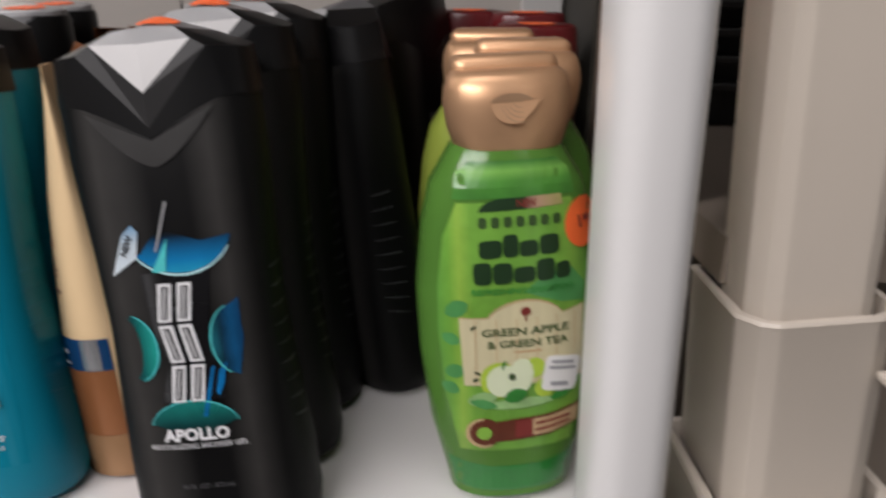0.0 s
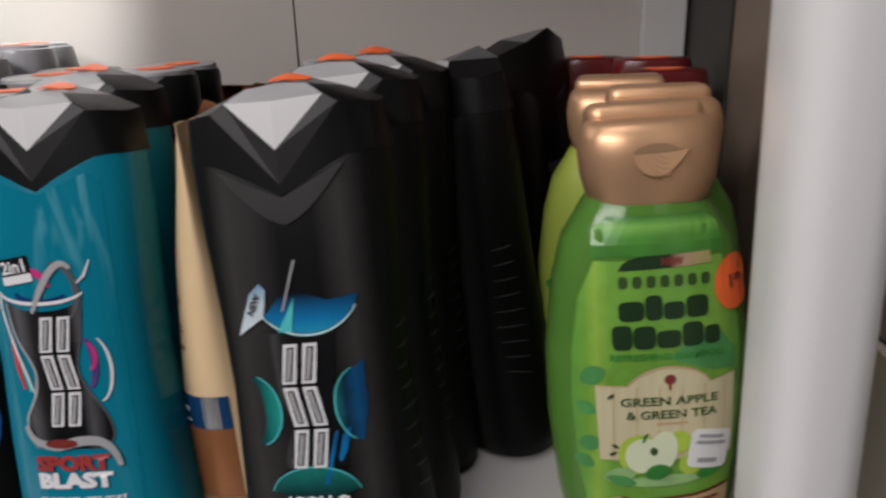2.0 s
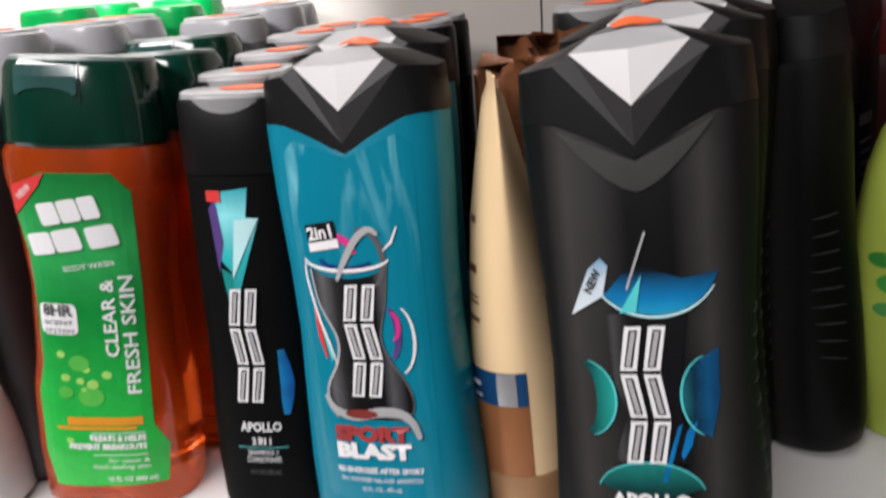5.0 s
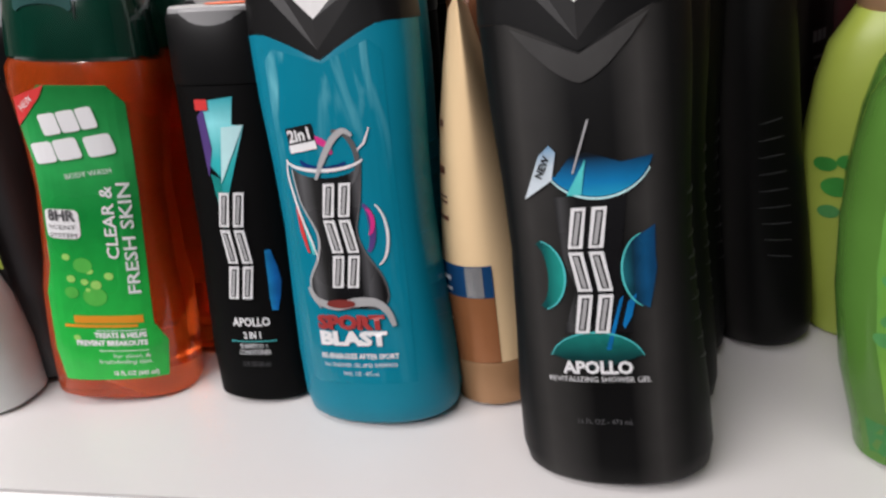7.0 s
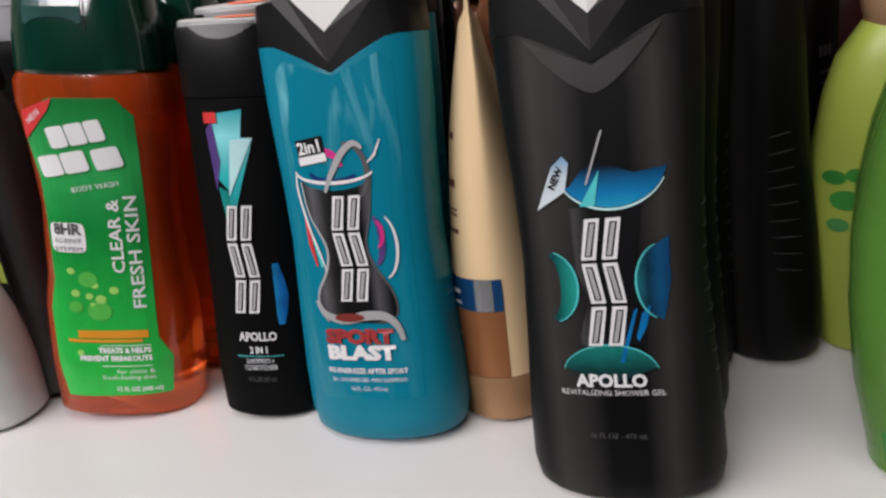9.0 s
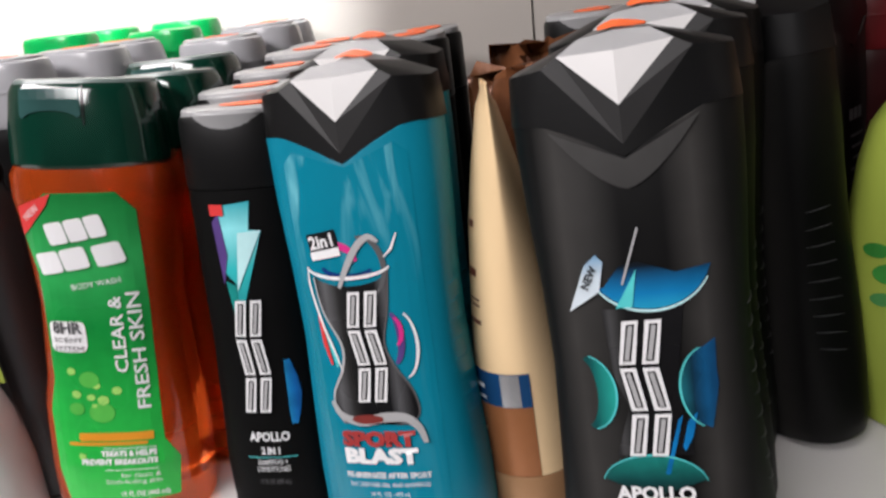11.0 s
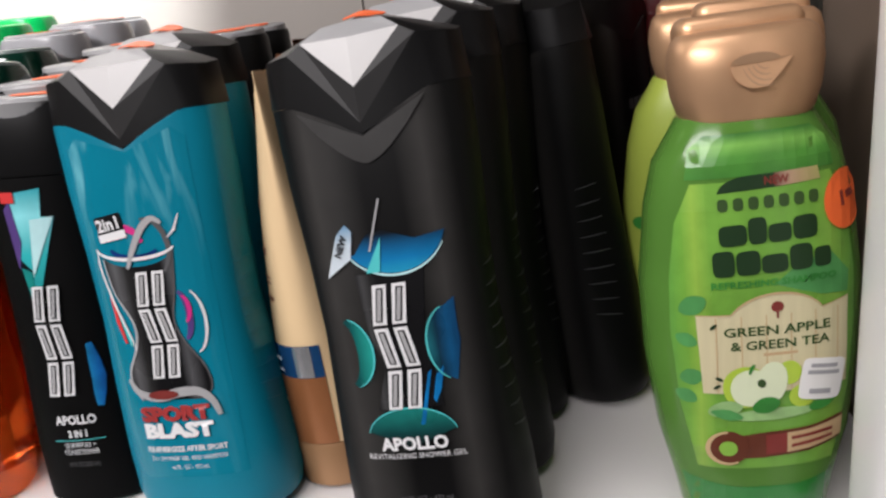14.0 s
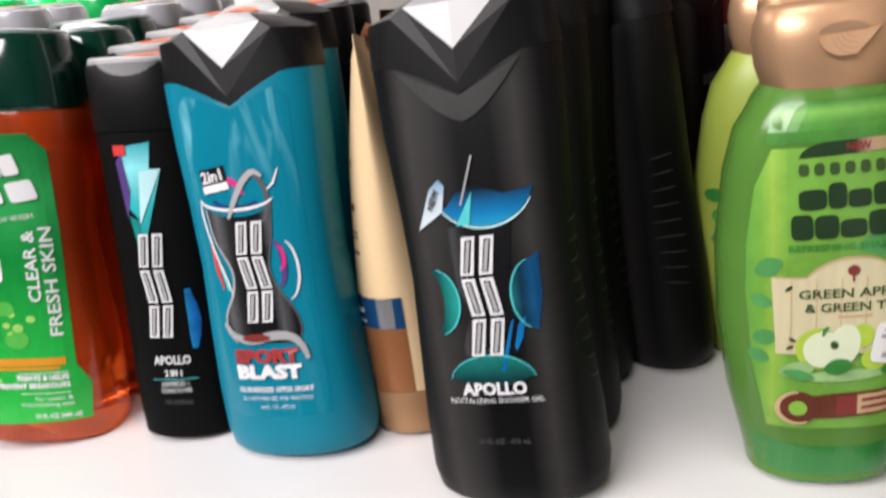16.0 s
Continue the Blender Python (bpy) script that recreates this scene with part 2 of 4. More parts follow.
G_GLOW = blend("glow_ink", "X", [(0.0105, (0.02, 0.3, 0.6)), (0.0155, (0.006, 0.12, 0.4)), (0.0215, K0)], vary=0.5)
G_LABEL = blend("green_label_ink", "Z", [(0.012, (0.015, 0.46, 0.05)), (0.05, (0.02, 0.43, 0.06)), (0.1, (0.006, 0.24, 0.04)), (0.13, (0.03, 0.36, 0.09)), (0.16, (0.004, 0.16, 0.03))], vary=0.15)
# yellower in two upright bands, deeper green at both edges
G_PANEL = blend("panel_green_blend", "X", [(-0.034, (0.11, 0.31, 0.05)), (-0.0285, (0.15, 0.35, 0.045)), (-0.0245, (0.25, 0.43, 0.06)), (-0.019, (0.16, 0.36, 0.05)), (0.014, (0.15, 0.35, 0.05)), (0.025, (0.2, 0.4, 0.055)), (0.034, (0.11, 0.31, 0.05))], vary=0.2)
# a paler band between dark greens paints the glossy highlight on the shoulder
G_SHOULDER = blend("shoulder_painted_gloss", "Z", [(0.147, (0.05, 0.19, 0.03)), (0.1545, (0.07, 0.24, 0.035)), (0.1585, (0.16, 0.38, 0.07)), (0.163, (0.02, 0.13, 0.02))], vary=0.25)
G_TAG = blend("tag_ink", "X", [(0.004, (0.12, 0.05, 0.035)), (0.0085, (0.4, 0.25, 0.17)), (0.02, (0.36, 0.33, 0.12))])
G_COLLAR = blend("collar_painted_sheen", "Z", [(0.1635, (0.03, 0.029, 0.0285)), (0.1835, (0.045, 0.044, 0.043))], rough=0.34, coat=0.0)
# black plastic with its sheen painted in: two paler upright bands, dark middle
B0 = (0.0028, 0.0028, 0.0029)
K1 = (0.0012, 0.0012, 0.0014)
G_BODYSHEEN = blend("black_plastic_painted_sheen", "X", [(-0.031, B0), (-0.0235, (0.034, 0.0325, 0.031)), (-0.014, (0.023, 0.0222, 0.0214)), (-0.004, K1), (0.01, K1), (0.0205, (0.034, 0.0325, 0.031)), (0.031, B0)], rough=0.52, coat=0.0)
G_BODYSHEEN.node_tree.nodes["Principled BSDF"].inputs["IOR"].default_value = 1.28
M_FILMSHEEN = mat("film_painted_highlights", (0.003, 0.185, 0.275), 0.22, vary=0.12, grain=25, coat=0.2, ior=1.35, stretch=(1, 1, 0.22))


def add_wrinkles(m, pale, lo, hi):
    """Paints pale upright highlight smears between two heights, with a matching relief."""
    nt = m.node_tree
    b = nt.nodes["Principled BSDF"]
    tc = [n for n in nt.nodes if n.type == "TEX_COORD"][0]
    base = [n for n in nt.nodes if n.type == "VECT_MATH"][0]
    mp = nt.nodes.new("ShaderNodeMapping")
    mp.inputs["Scale"].default_value = (1, 0.3, 0.2)
    mp.inputs["Rotation"].default_value = (0, 0.12, 0)
    nt.links.new(tc.outputs["Object"], mp.inputs["Vector"])
    nz = nt.nodes.new("ShaderNodeTexNoise")
    nz.inputs["Scale"].default_value, nz.inputs["Detail"].default_value, nz.inputs["Distortion"].default_value = 75, 3, 0.9
    nt.links.new(mp.outputs["Vector"], nz.inputs["Vector"])
    band = nt.nodes.new("ShaderNodeMapRange")
    band.inputs["From Min"].default_value, band.inputs["From Max"].default_value = 0.53, 0.72
    nt.links.new(nz.outputs["Fac"], band.inputs["Value"])
    sep = nt.nodes.new("ShaderNodeSeparateXYZ")
    nt.links.new(tc.outputs["Object"], sep.inputs[0])
    up = nt.nodes.new("ShaderNodeMapRange")
    up.inputs["From Min"].default_value, up.inputs["From Max"].default_value = lo, hi
    up.inputs["To Min"].default_value = 0.12
    nt.links.new(sep.outputs["Z"], up.inputs["Value"])
    mm = nt.nodes.new("ShaderNodeMath")
    mm.operation = "MULTIPLY"
    nt.links.new(band.outputs["Result"], mm.inputs[0])
    nt.links.new(up.outputs["Result"], mm.inputs[1])
    mix = nt.nodes.new("ShaderNodeMix")
    mix.data_type = "RGBA"
    nt.links.new(mm.outputs[0], mix.inputs["Factor"])
    nt.links.new(base.outputs["Vector"], mix.inputs["A"])
    mix.inputs["B"].default_value = (*pale, 1)
    nt.links.new(mix.outputs["Result"], b.inputs["Base Color"])
    bp = nt.nodes.new("ShaderNodeBump")
    bp.inputs["Strength"].default_value, bp.inputs["Distance"].default_value = 0.5, 0.0008
    nt.links.new(nz.outputs["Fac"], bp.inputs["Height"])
    nt.links.new(bp.outputs["Normal"], b.inputs["Normal"])


add_wrinkles(M_FILMSHEEN, (0.13, 0.42, 0.5), 0.12, 0.165)
M_BARGREY = mat("faint_grey_ink", (0.34, 0.34, 0.36), 0.5)
M_GRIP = mat("shaded_gold", (0.5, 0.31, 0.185), 0.34, metal=0.4, vary=0.06, grain=40)


# ---- shapes ----
def ring(a, b, n, seg):
    """A rounded outline: half width a, half depth b, squareness n; it starts at the front."""
    out = []
    for i in range(seg):
        t = 2 * math.pi * i / seg
        s, c = math.sin(t), -math.cos(t)
        out.append((a * math.copysign(abs(s) ** (2 / n), s), b * math.copysign(abs(c) ** (2 / n), c)))
    return out


def loft(rings, seg=48, close=True, low=None, high=None):
    """rings: (z, half width, half depth, squareness). low, high: how the first and last rings bend with x and y."""
    bm = bmesh.new()
    rows = []
    for k, (z, a, b, n) in enumerate(rings):
        row = []
        for x, y in ring(a, b, n, seg):
            zz = z
            if low and k == 0:
                zz = low(x, y)
            if high and k == len(rings) - 1:
                zz = high(x, y)
            row.append(bm.verts.new((x, y, zz)))
        rows.append(row)
    for r0, r1 in zip(rows, rows[1:]):
        for i in range(seg):
            j = (i + 1) % seg
            bm.faces.new((r0[i], r0[j], r1[j], r1[i]))
    if close:
        for row, zc in ((rows[0], None), (rows[-1], None)):
            co = sum((v.co for v in row), Vector()) / len(row)
            c = bm.verts.new(co)
            for i in range(seg):
                bm.faces.new((row[i], row[(i + 1) % seg], c))
    return bm


def size_at(rings, z):
    """Half width, half depth and squareness of a profile at a height."""
    if z <= rings[0][0]:
        return rings[0][1:]
    for (z0, *p), (z1, *q) in zip(rings, rings[1:]):
        if z <= z1:
            f = (z - z0) / max(1e-9, z1 - z0)
            return [u + (v - u) * f for u, v in zip(p, q)]
    return rings[-1][1:]


def front(rings):
    """The front surface of a profile: y at (x, z)."""
    def at(x, z):
        a, b, n = size_at(rings, z)
        u = min(0.995, abs(x) / a)
        return -b * (1 - u ** n) ** (1 / n)
    return at


def box(x0, x1, y0, y1, z0, z1, bevel=0.0, seg=3):
    bm = bmesh.new()
    bmesh.ops.create_cube(bm, size=1)
    for v in bm.verts:
        v.co = ((x0, x1)[v.co.x > 0], (y0, y1)[v.co.y > 0], (z0, z1)[v.co.z > 0])
    if bevel:
        bmesh.ops.bevel(bm, geom=bm.edges[:], offset=bevel, segments=seg, affect="EDGES", profile=0.5)
    return bm


def poly(*rings_2d):
    """A flat shape in (x, z), held in a bmesh as (x, z, 0)."""
    bm = bmesh.new()
    for pts in rings_2d:
        bm.faces.new([bm.verts.new((x, z, 0)) for x, z in pts])
    return bm


def disc(cx, cz, rx, rz=None, n=28, a0=0.0, a1=2 * math.pi):
    rz = rz or rx
    full = abs(a1 - a0 - 2 * math.pi) < 1e-6
    return [(cx + rx * math.cos(a0 + (a1 - a0) * i / (n if full else n - 1)), cz + rz * math.sin(a0 + (a1 - a0) * i / (n if full else n - 1))) for i in range(n)]


def rect(cx, cz, w, h, turn=0.0, slant=0.0):
    c, s = math.cos(radians(turn)), math.sin(radians(turn))
    return [(cx + c * (x + slant * z) - s * z, cz + s * (x + slant * z) + c * z) for x, z in ((-w / 2, -h / 2), (w / 2, -h / 2), (w / 2, h / 2), (-w / 2, h / 2))]


def stroke(pts, w):
    """A ribbon of width w along a line of points, thinner at its ends."""
    out_l, out_r = [], []
    for i, p in enumerate(pts):
        q0, q1 = pts[max(0, i - 1)], pts[min(len(pts) - 1, i + 1)]
        dx, dz = q1[0] - q0[0], q1[1] - q0[1]
        l = math.hypot(dx, dz) or 1
        k = w / 2 * (0.45 + 0.55 * math.sin(math.pi * i / (len(pts) - 1)))
        out_l.append((p[0] - dz / l * k, p[1] + dx / l * k))
        out_r.append((p[0] + dz / l * k, p[1] - dx / l * k))
    bm = bmesh.new()
    a = [bm.verts.new((*p, 0)) for p in out_l]
    b = [bm.verts.new((*p, 0)) for p in out_r]
    for i in range(len(pts) - 1):
        bm.faces.new((a[i], b[i], b[i + 1], a[i + 1]))
    return bm


def curve(*pts, n=6):
    """A smooth line through the points."""
    out = []
    for i in range(len(pts) - 1):
        p0, p1, p2, p3 = pts[max(0, i - 1)], pts[i], pts[i + 1], pts[min(len(pts) - 1, i + 2)]
        for k in range(n):
            t = k / n
            out.append(tuple(0.5 * (2 * b + (c - a) * t + (2 * a - 5 * b + 4 * c - d) * t * t + (3 * b - a - 3 * c + d) * t ** 3) for a, b, c, d in zip(p0, p1, p2, p3)))
    return out + [pts[-1]]


def arc(cx, cz, rx, rz, a0, a1, n=24):
    return [(cx + rx * math.cos(radians(a0 + (a1 - a0) * i / n)), cz + rz * math.sin(radians(a0 + (a1 - a0) * i / n))) for i in range(n + 1)]


def words(text, cx, cz, size, turn=0.0, width=None, squeeze=1.0, bold=0.0):
    """Lettering as a flat bmesh, centred at (cx, cz); width: the length that it is fitted to."""
    cu = bpy.data.curves.new("lettering", "FONT")
    cu.body, cu.size, cu.align_x, cu.align_y, cu.resolution_u, cu.offset = text, size, "CENTER", "CENTER", 2, bold
    ob = bpy.data.objects.new("lettering", cu)
    scene.collection.objects.link(ob)
    bpy.context.view_layer.update()
    me = ob.evaluated_get(bpy.context.evaluated_depsgraph_get()).to_mesh()
    bm = bmesh.new()
    bm.from_mesh(me)
    bpy.data.objects.remove(ob)
    bpy.data.curves.remove(cu)
    xs = [v.co.x for v in bm.verts]
    k = squeeze if not width else width / max(1e-6, max(xs) - min(xs))
    c, s = math.cos(radians(turn)), math.sin(radians(turn))
    for v in bm.verts:
        x, z = v.co.x * k, v.co.y
        v.co = (cx + c * x - s * z, cz + s * x + c * z, 0)
    return bm


def print_on(name, bm, material, parent, surf, lift=0.0004, step=0.004, label=""):
    """Lays a flat shape on a curved front."""
    xs = [v.co.x for v in bm.verts]
    zs = [v.co.y for v in bm.verts]
    for lo, hi, no in ((min(xs), max(xs), (1, 0, 0)), (min(zs), max(zs), (0, 1, 0))):
        st = step if no[0] else step * 2
        k = math.ceil(lo / st)
        while k * st < hi:
            bmesh.ops.bisect_plane(bm, geom=bm.verts[:] + bm.edges[:] + bm.faces[:], plane_co=Vector(no) * (k * st + 1e-5), plane_no=no)
            k += 1
    for v in bm.verts:
        x, z = v.co.x, v.co.y
        v.co = (x, surf(x, z) - lift, z)
    ob = part(name, bm, material, parent, label, smooth=False)
    return ob


def blob(cx, cz, w, h, n=5.0, turn=0.0):
    """A plain block with rounded corners."""
    c, s = math.cos(radians(turn)), math.sin(radians(turn))
    return [(cx + c * x - s * z, cz + s * x + c * z) for x, z in ring(w / 2, h / 2, n, 24)]


def block_mark(parent, surf, cx, z0, z1, w, lift=0.0011):
    """An upright brand mark drawn as three pairs of plain slanted silver bars, each with a dark hairline."""
    h = (z1 - z0) / 3
    for k in range(3):
        zc, tip = z0 + (k + 0.5) * h, (0.09, -0.09, 0.09)[k] * w
        for d in (-1, 1):
            def bar(f, g):
                hw, hh, x0 = w * 0.2 * f, h * 0.46 * g, cx + d * w * 0.28
                return poly([(x0 - hw - tip, zc - hh), (x0 + hw - tip, zc - hh), (x0 + hw + tip, zc + hh), (x0 - hw + tip, zc + hh)])
            b = print_on("brand_bar", bar(1.0, 1.0), M_INK_W, parent, surf, lift, label="plain silver bar")
            print_on("hairline", bar(0.5, 0.84), M_INK_K, b, surf, lift + 0.0002)
            print_on("core", bar(0.28, 0.78), M_INK_S, b, surf, lift + 0.0004)


def dot_sticker(parent, x, y, z, r=0.009, name="price_dot", tilt=0.0, sx=1.4, sag=0.0):
    bm = bmesh.new()
    vs = []
    for i in range(20):
        t = 2 * math.pi * i / 20
        rr = r * (1 + 0.07 * math.sin(3 * t + x * 900))
        vs.append(bm.verts.new((x + rr * sx * math.cos(t), y + rr * math.sin(t), z + tilt * rr * math.sin(t) - sag * abs(x + rr * sx * math.cos(t)))))
    mid = bm.verts.new((x, y, z - sag * abs(x)))
    fold = [bm.faces.new((vs[k], vs[(k + 1) % 20], mid)) for k in range(20)]
    bmesh.ops.extrude_face_region(bm, geom=fold)
    for v in vs + [mid]:
        v.co.z += 0.0004
    return part(name, bm, M_STICKER, parent, "faded orange paper price dot", smooth=False)


# ---- shower gel bottle: chevron cap, waisted body, ribbed sides ----
GEL = [(0.0, 0.0345, 0.0205, 2.2), (0.0012, 0.037, 0.0232, 2.2), (0.0035, 0.039, 0.0248, 2.25), (0.012, 0.0405, 0.0258, 2.35), (0.035, 0.0398, 0.0252, 2.6), (0.065, 0.0375, 0.024, 3.0),
       (0.1, 0.0356, 0.0226, 3.0), (0.13, 0.0363, 0.0216, 2.9), (0.16, 0.0381, 0.0204, 2.75), (0.174, 0.0386, 0.0196, 2.6), (0.189, 0.0388, 0.0189, 2.5)]


def gel_bottle(color, printer, label, category="shower gel bottle", group=""):
    root = thing("shower_gel_bottle", label, category, group)
    surf = front(GEL)
    seam = lambda x, y: 0.1752 + 0.0128 * min(1, abs(x) / 0.027)  # noqa: E731
    body = part("body", loft(GEL, 96, high=seam), G_BODYSHEEN if color is M_BLACK else color, root)
    # faceted cap: left half and middle line, then mirrored
    half = {"b0": (0, -0.01995, 0.1752), "b1": (-0.0281, -0.0153, 0.188), "b7": (-0.0345, -0.0115, 0.1882), "b2": (-0.0388, -0.005, 0.1882), "b3": (-0.0389, 0.0075, 0.1882), "b4": (-0.0317, 0.0148, 0.188), "b5": (0, 0.0199, 0.1752),
            "c0": (0, -0.0197, 0.179), "c1": (-0.0243, -0.0148, 0.2064), "t7": (-0.0335, -0.0106, 0.2056), "t2": (-0.0374, -0.0046, 0.2052), "t3": (-0.0376, 0.007, 0.2066), "t4": (-0.0215, 0.0155, 0.2125), "t5": (0, 0.0175, 0.2195),
            "e0": (0, -0.0193, 0.1916), "e1": (-0.0188, -0.0138, 0.2096), "m0": (0, -0.0165, 0.2088), "l0": (0, -0.006, 0.2152), "l1": (-0.0118, -0.0076, 0.2142)}

    def facets(faces, inset=0.0, soft=0.0):
        b = bmesh.new()
        vs = {}

        def vert(k, side):
            x, y, z = half[k]
            key = (k, side if x else 0)
            if key not in vs:
                vs[key] = b.verts.new((x * side, y + inset, z))
            return vs[key]
        for face in faces:
            for side in (1, -1):
                b.faces.new([vert(k, side) for k in face][::side])
        if soft:
            inner = [e for e in b.edges if len(e.link_faces) == 2 and e.calc_face_angle() > 0.15]
            bmesh.ops.bevel(b, geom=inner, offset=soft, segments=2, affect="EDGES", profile=0.5)
        return b

    cap = part("cap", facets((("b0", "c0", "c1", "b1"), ("b1", "c1", "t7", "b7"), ("b7", "t7", "t2", "b2"), ("b2", "t2", "t3", "b3"), ("b3", "t3", "t4", "b4"), ("b4", "t4", "t5", "b5"), ("t7", "c1", "e1", "l1"), ("t7", "l1", "t2"), ("t2", "l1", "t4", "t3")), soft=0.0006), M_CAP, root, sharp=0.62)
    part("chevron_facet", facets((("c0", "e0", "e1", "c1"),)), M_CHEVRON, cap, smooth=False)
    part("emblem", facets((("e0", "m0", "e1"),)), M_SILVER, cap, "bright silver triangular emblem", smooth=False)
    part("lid_facet", facets((("m0", "l0", "l1", "e1"),)), M_SLIMTOP, cap, smooth=False)
    part("lid", facets((("l0", "t5", "t4", "l1"),)), M_CAPTOP, cap, "grey lid sloping up to the back", smooth=False)
    # collar below the seam; its paler grey paints the light caught by this facet
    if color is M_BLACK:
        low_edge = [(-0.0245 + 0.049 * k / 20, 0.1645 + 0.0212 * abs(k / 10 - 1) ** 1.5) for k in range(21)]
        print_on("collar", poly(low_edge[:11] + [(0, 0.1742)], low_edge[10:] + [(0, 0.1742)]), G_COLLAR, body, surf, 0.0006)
    # grip ribs on both narrow sides; on black, a paler colour paints glints
    for side in (-1, 1):
        for i in range(9):
            z = 0.052 + i * 0.0085
            a, d, n = size_at(GEL, z)
            b = bmesh.new()
            half = 0.00825 - 0.00045 * abs(i - 3)
            rows = []
            for k in range(8):
                u = k / 7 * 2 - 1
                y = u * half - 0.0055 * side
                edge = a * (1 - (abs(y) / d) ** n) ** (1 / n)
                zc = z + u * 0.5 * (-0.004 + 0.0006 * i)
                th = 0.00045 * (1 - 0.8 * u * u)
                rows.append([b.verts.new((side * (edge + e), y, zc + s * th)) for e, s in ((-0.0008, -1), (0.0004, -0.6), (0.0004, 0.6), (-0.0008, 1))])
            for r0, r1 in zip(rows, rows[1:]):
                for q in range(3):
                    b.faces.new((r0[q], r0[q + 1], r1[q + 1], r1[q]))
            part("rib", b, M_RIB if color is M_BLACK else color, body, smooth=False)
    printer(body, surf)
    return root


def print_black(body, surf):
    P = lambda n, bm, m, l, lab="": print_on(n, bm, m, body, surf, l, label=lab)  # noqa: E731
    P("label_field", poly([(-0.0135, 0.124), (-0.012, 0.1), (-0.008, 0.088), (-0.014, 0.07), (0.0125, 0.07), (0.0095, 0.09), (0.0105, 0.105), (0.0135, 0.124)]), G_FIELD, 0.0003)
    P("bowl", poly([(-0.0135, 0.13)] + arc(0.0035, 0.14, 0.02, 0.0165, 195, 338, 20) + [(0.0235, 0.137), (0.012, 0.1355), (0, 0.14), (-0.006, 0.139)]), G_BOWL, 0.0005, "glossy blue bowl-shaped print")
    P("bowl_rim", stroke(arc(0.0035, 0.14, 0.0205, 0.0172, 200, 335), 0.0009), M_PALE, 0.0008)
    P("spike", poly([(-0.0085, 0.1245), (-0.003, 0.1245), (-0.0005, 0.1375)]), M_AQUA, 0.0009)
    P("slash", poly([(-0.006, 0.1325), (-0.0052, 0.1325), (0.0018, 0.1515), (0.001, 0.1515)]), M_INK_S, 0.0009)
    P("flag", poly([(-0.0247, 0.1236), (-0.0135, 0.1305), (-0.0112, 0.1408), (-0.0135, 0.1435), (-0.0178, 0.1398)]), G_FLAG, 0.0009, "small white corner flag")
    P("flag_lettering", words("NEW", -0.0165, 0.1355, 0.0038, 62, 0.0088, bold=0.00015), M_INK_K, 0.0012)
    P("left_lens", poly(arc(-0.0225, 0.0935, 0.0105, 0.0138, -82, 82, 18) + arc(-0.0235, 0.0935, 0.005, 0.0125, 80, -80, 12)), G_LENS_L, 0.0004)
    P("left_lens_rim", stroke(arc(-0.0225, 0.0935, 0.0107, 0.014, -78, 78), 0.0008), M_AQUA, 0.0007)
    P("right_lens", poly(arc(0.02, 0.0945, 0.01, 0.0145, 100, 255, 18) + [(0.0192, 0.0795), (0.0205, 0.085), (0.0212, 0.0885), (0.0225, 0.095), (0.0222, 0.1005), (0.0226, 0.1115)]), G_LENS_R, 0.0004)
    P("right_lens_rim", stroke(arc(0.02, 0.0945, 0.0102, 0.0147, 105, 250), 0.0008), M_AQUA, 0.0007)
    P("bolt", poly([(0.0082, 0.0835), (0.0098, 0.085), (0.0036, 0.063), (0.0018, 0.063)], [(0.0112, 0.0825), (0.0148, 0.086), (0.0124, 0.0768), (0.0094, 0.0715), (0.0088, 0.0735)]), M_BLUE, 0.0006)
    P("dome", poly([(-0.019, 0.0605)] + arc(-0.002, 0.0585, 0.018, 0.0115, 170, 10, 18) + [(0.015, 0.0605), (-0.002, 0.054)]), G_DOME, 0.0005)
    P("dome_rim", stroke(arc(-0.002, 0.0585, 0.0182, 0.0118, 170, 10), 0.0007), M_AQUA, 0.0008)
    block_mark(body, surf, -0.0018, 0.0695, 0.1205, 0.0138)
    P("lettering", words("APOLLO", -0.002, 0.0555, 0.0072, 0, 0.0275, bold=0.0003), M_INK_W, 0.0011)
    P("lettering", words("REVITALIZING SHOWER GEL", -0.002, 0.0505, 0.0032, 0, 0.04), M_INK_W, 0.0009)
    P("lettering", words("16 FL OZ - 473 mL", -0.001, 0.032, 0.0032, 0, 0.022), M_INK_G, 0.0007)


def print_plain(body, surf):
    P = lambda n, bm, m, l: print_on(n, bm, m, body, surf, l)  # noqa: E731
    P("lettering", words("APOLLO", -0.002, 0.0555, 0.0072, 0, 0.0275, bold=0.0003), M_INK_W, 0.0011)
    P("lettering_bar", poly(rect(-0.002, 0.05, 0.036, 0.0016)), M_INK_S, 0.0009)


def print_back(body, surf):
    """The small print on the back of a bottle, as bars."""
    rear = lambda x, z: -surf(x, z) + 0.001  # noqa: E731
    for i in range(3):
        print_on("brand_block", poly(rect(-0.006 + i * 0.006, 0.142, 0.005, 0.006)), M_INK_G, body, rear, 0.0004)
    for i in range(7):
        print_on("print_bar", poly(rect(-0.002, 0.131 - i * 0.0058, 0.018 - 0.003 * (i % 3), 0.0016)), M_INK_G, body, rear, 0.0004)


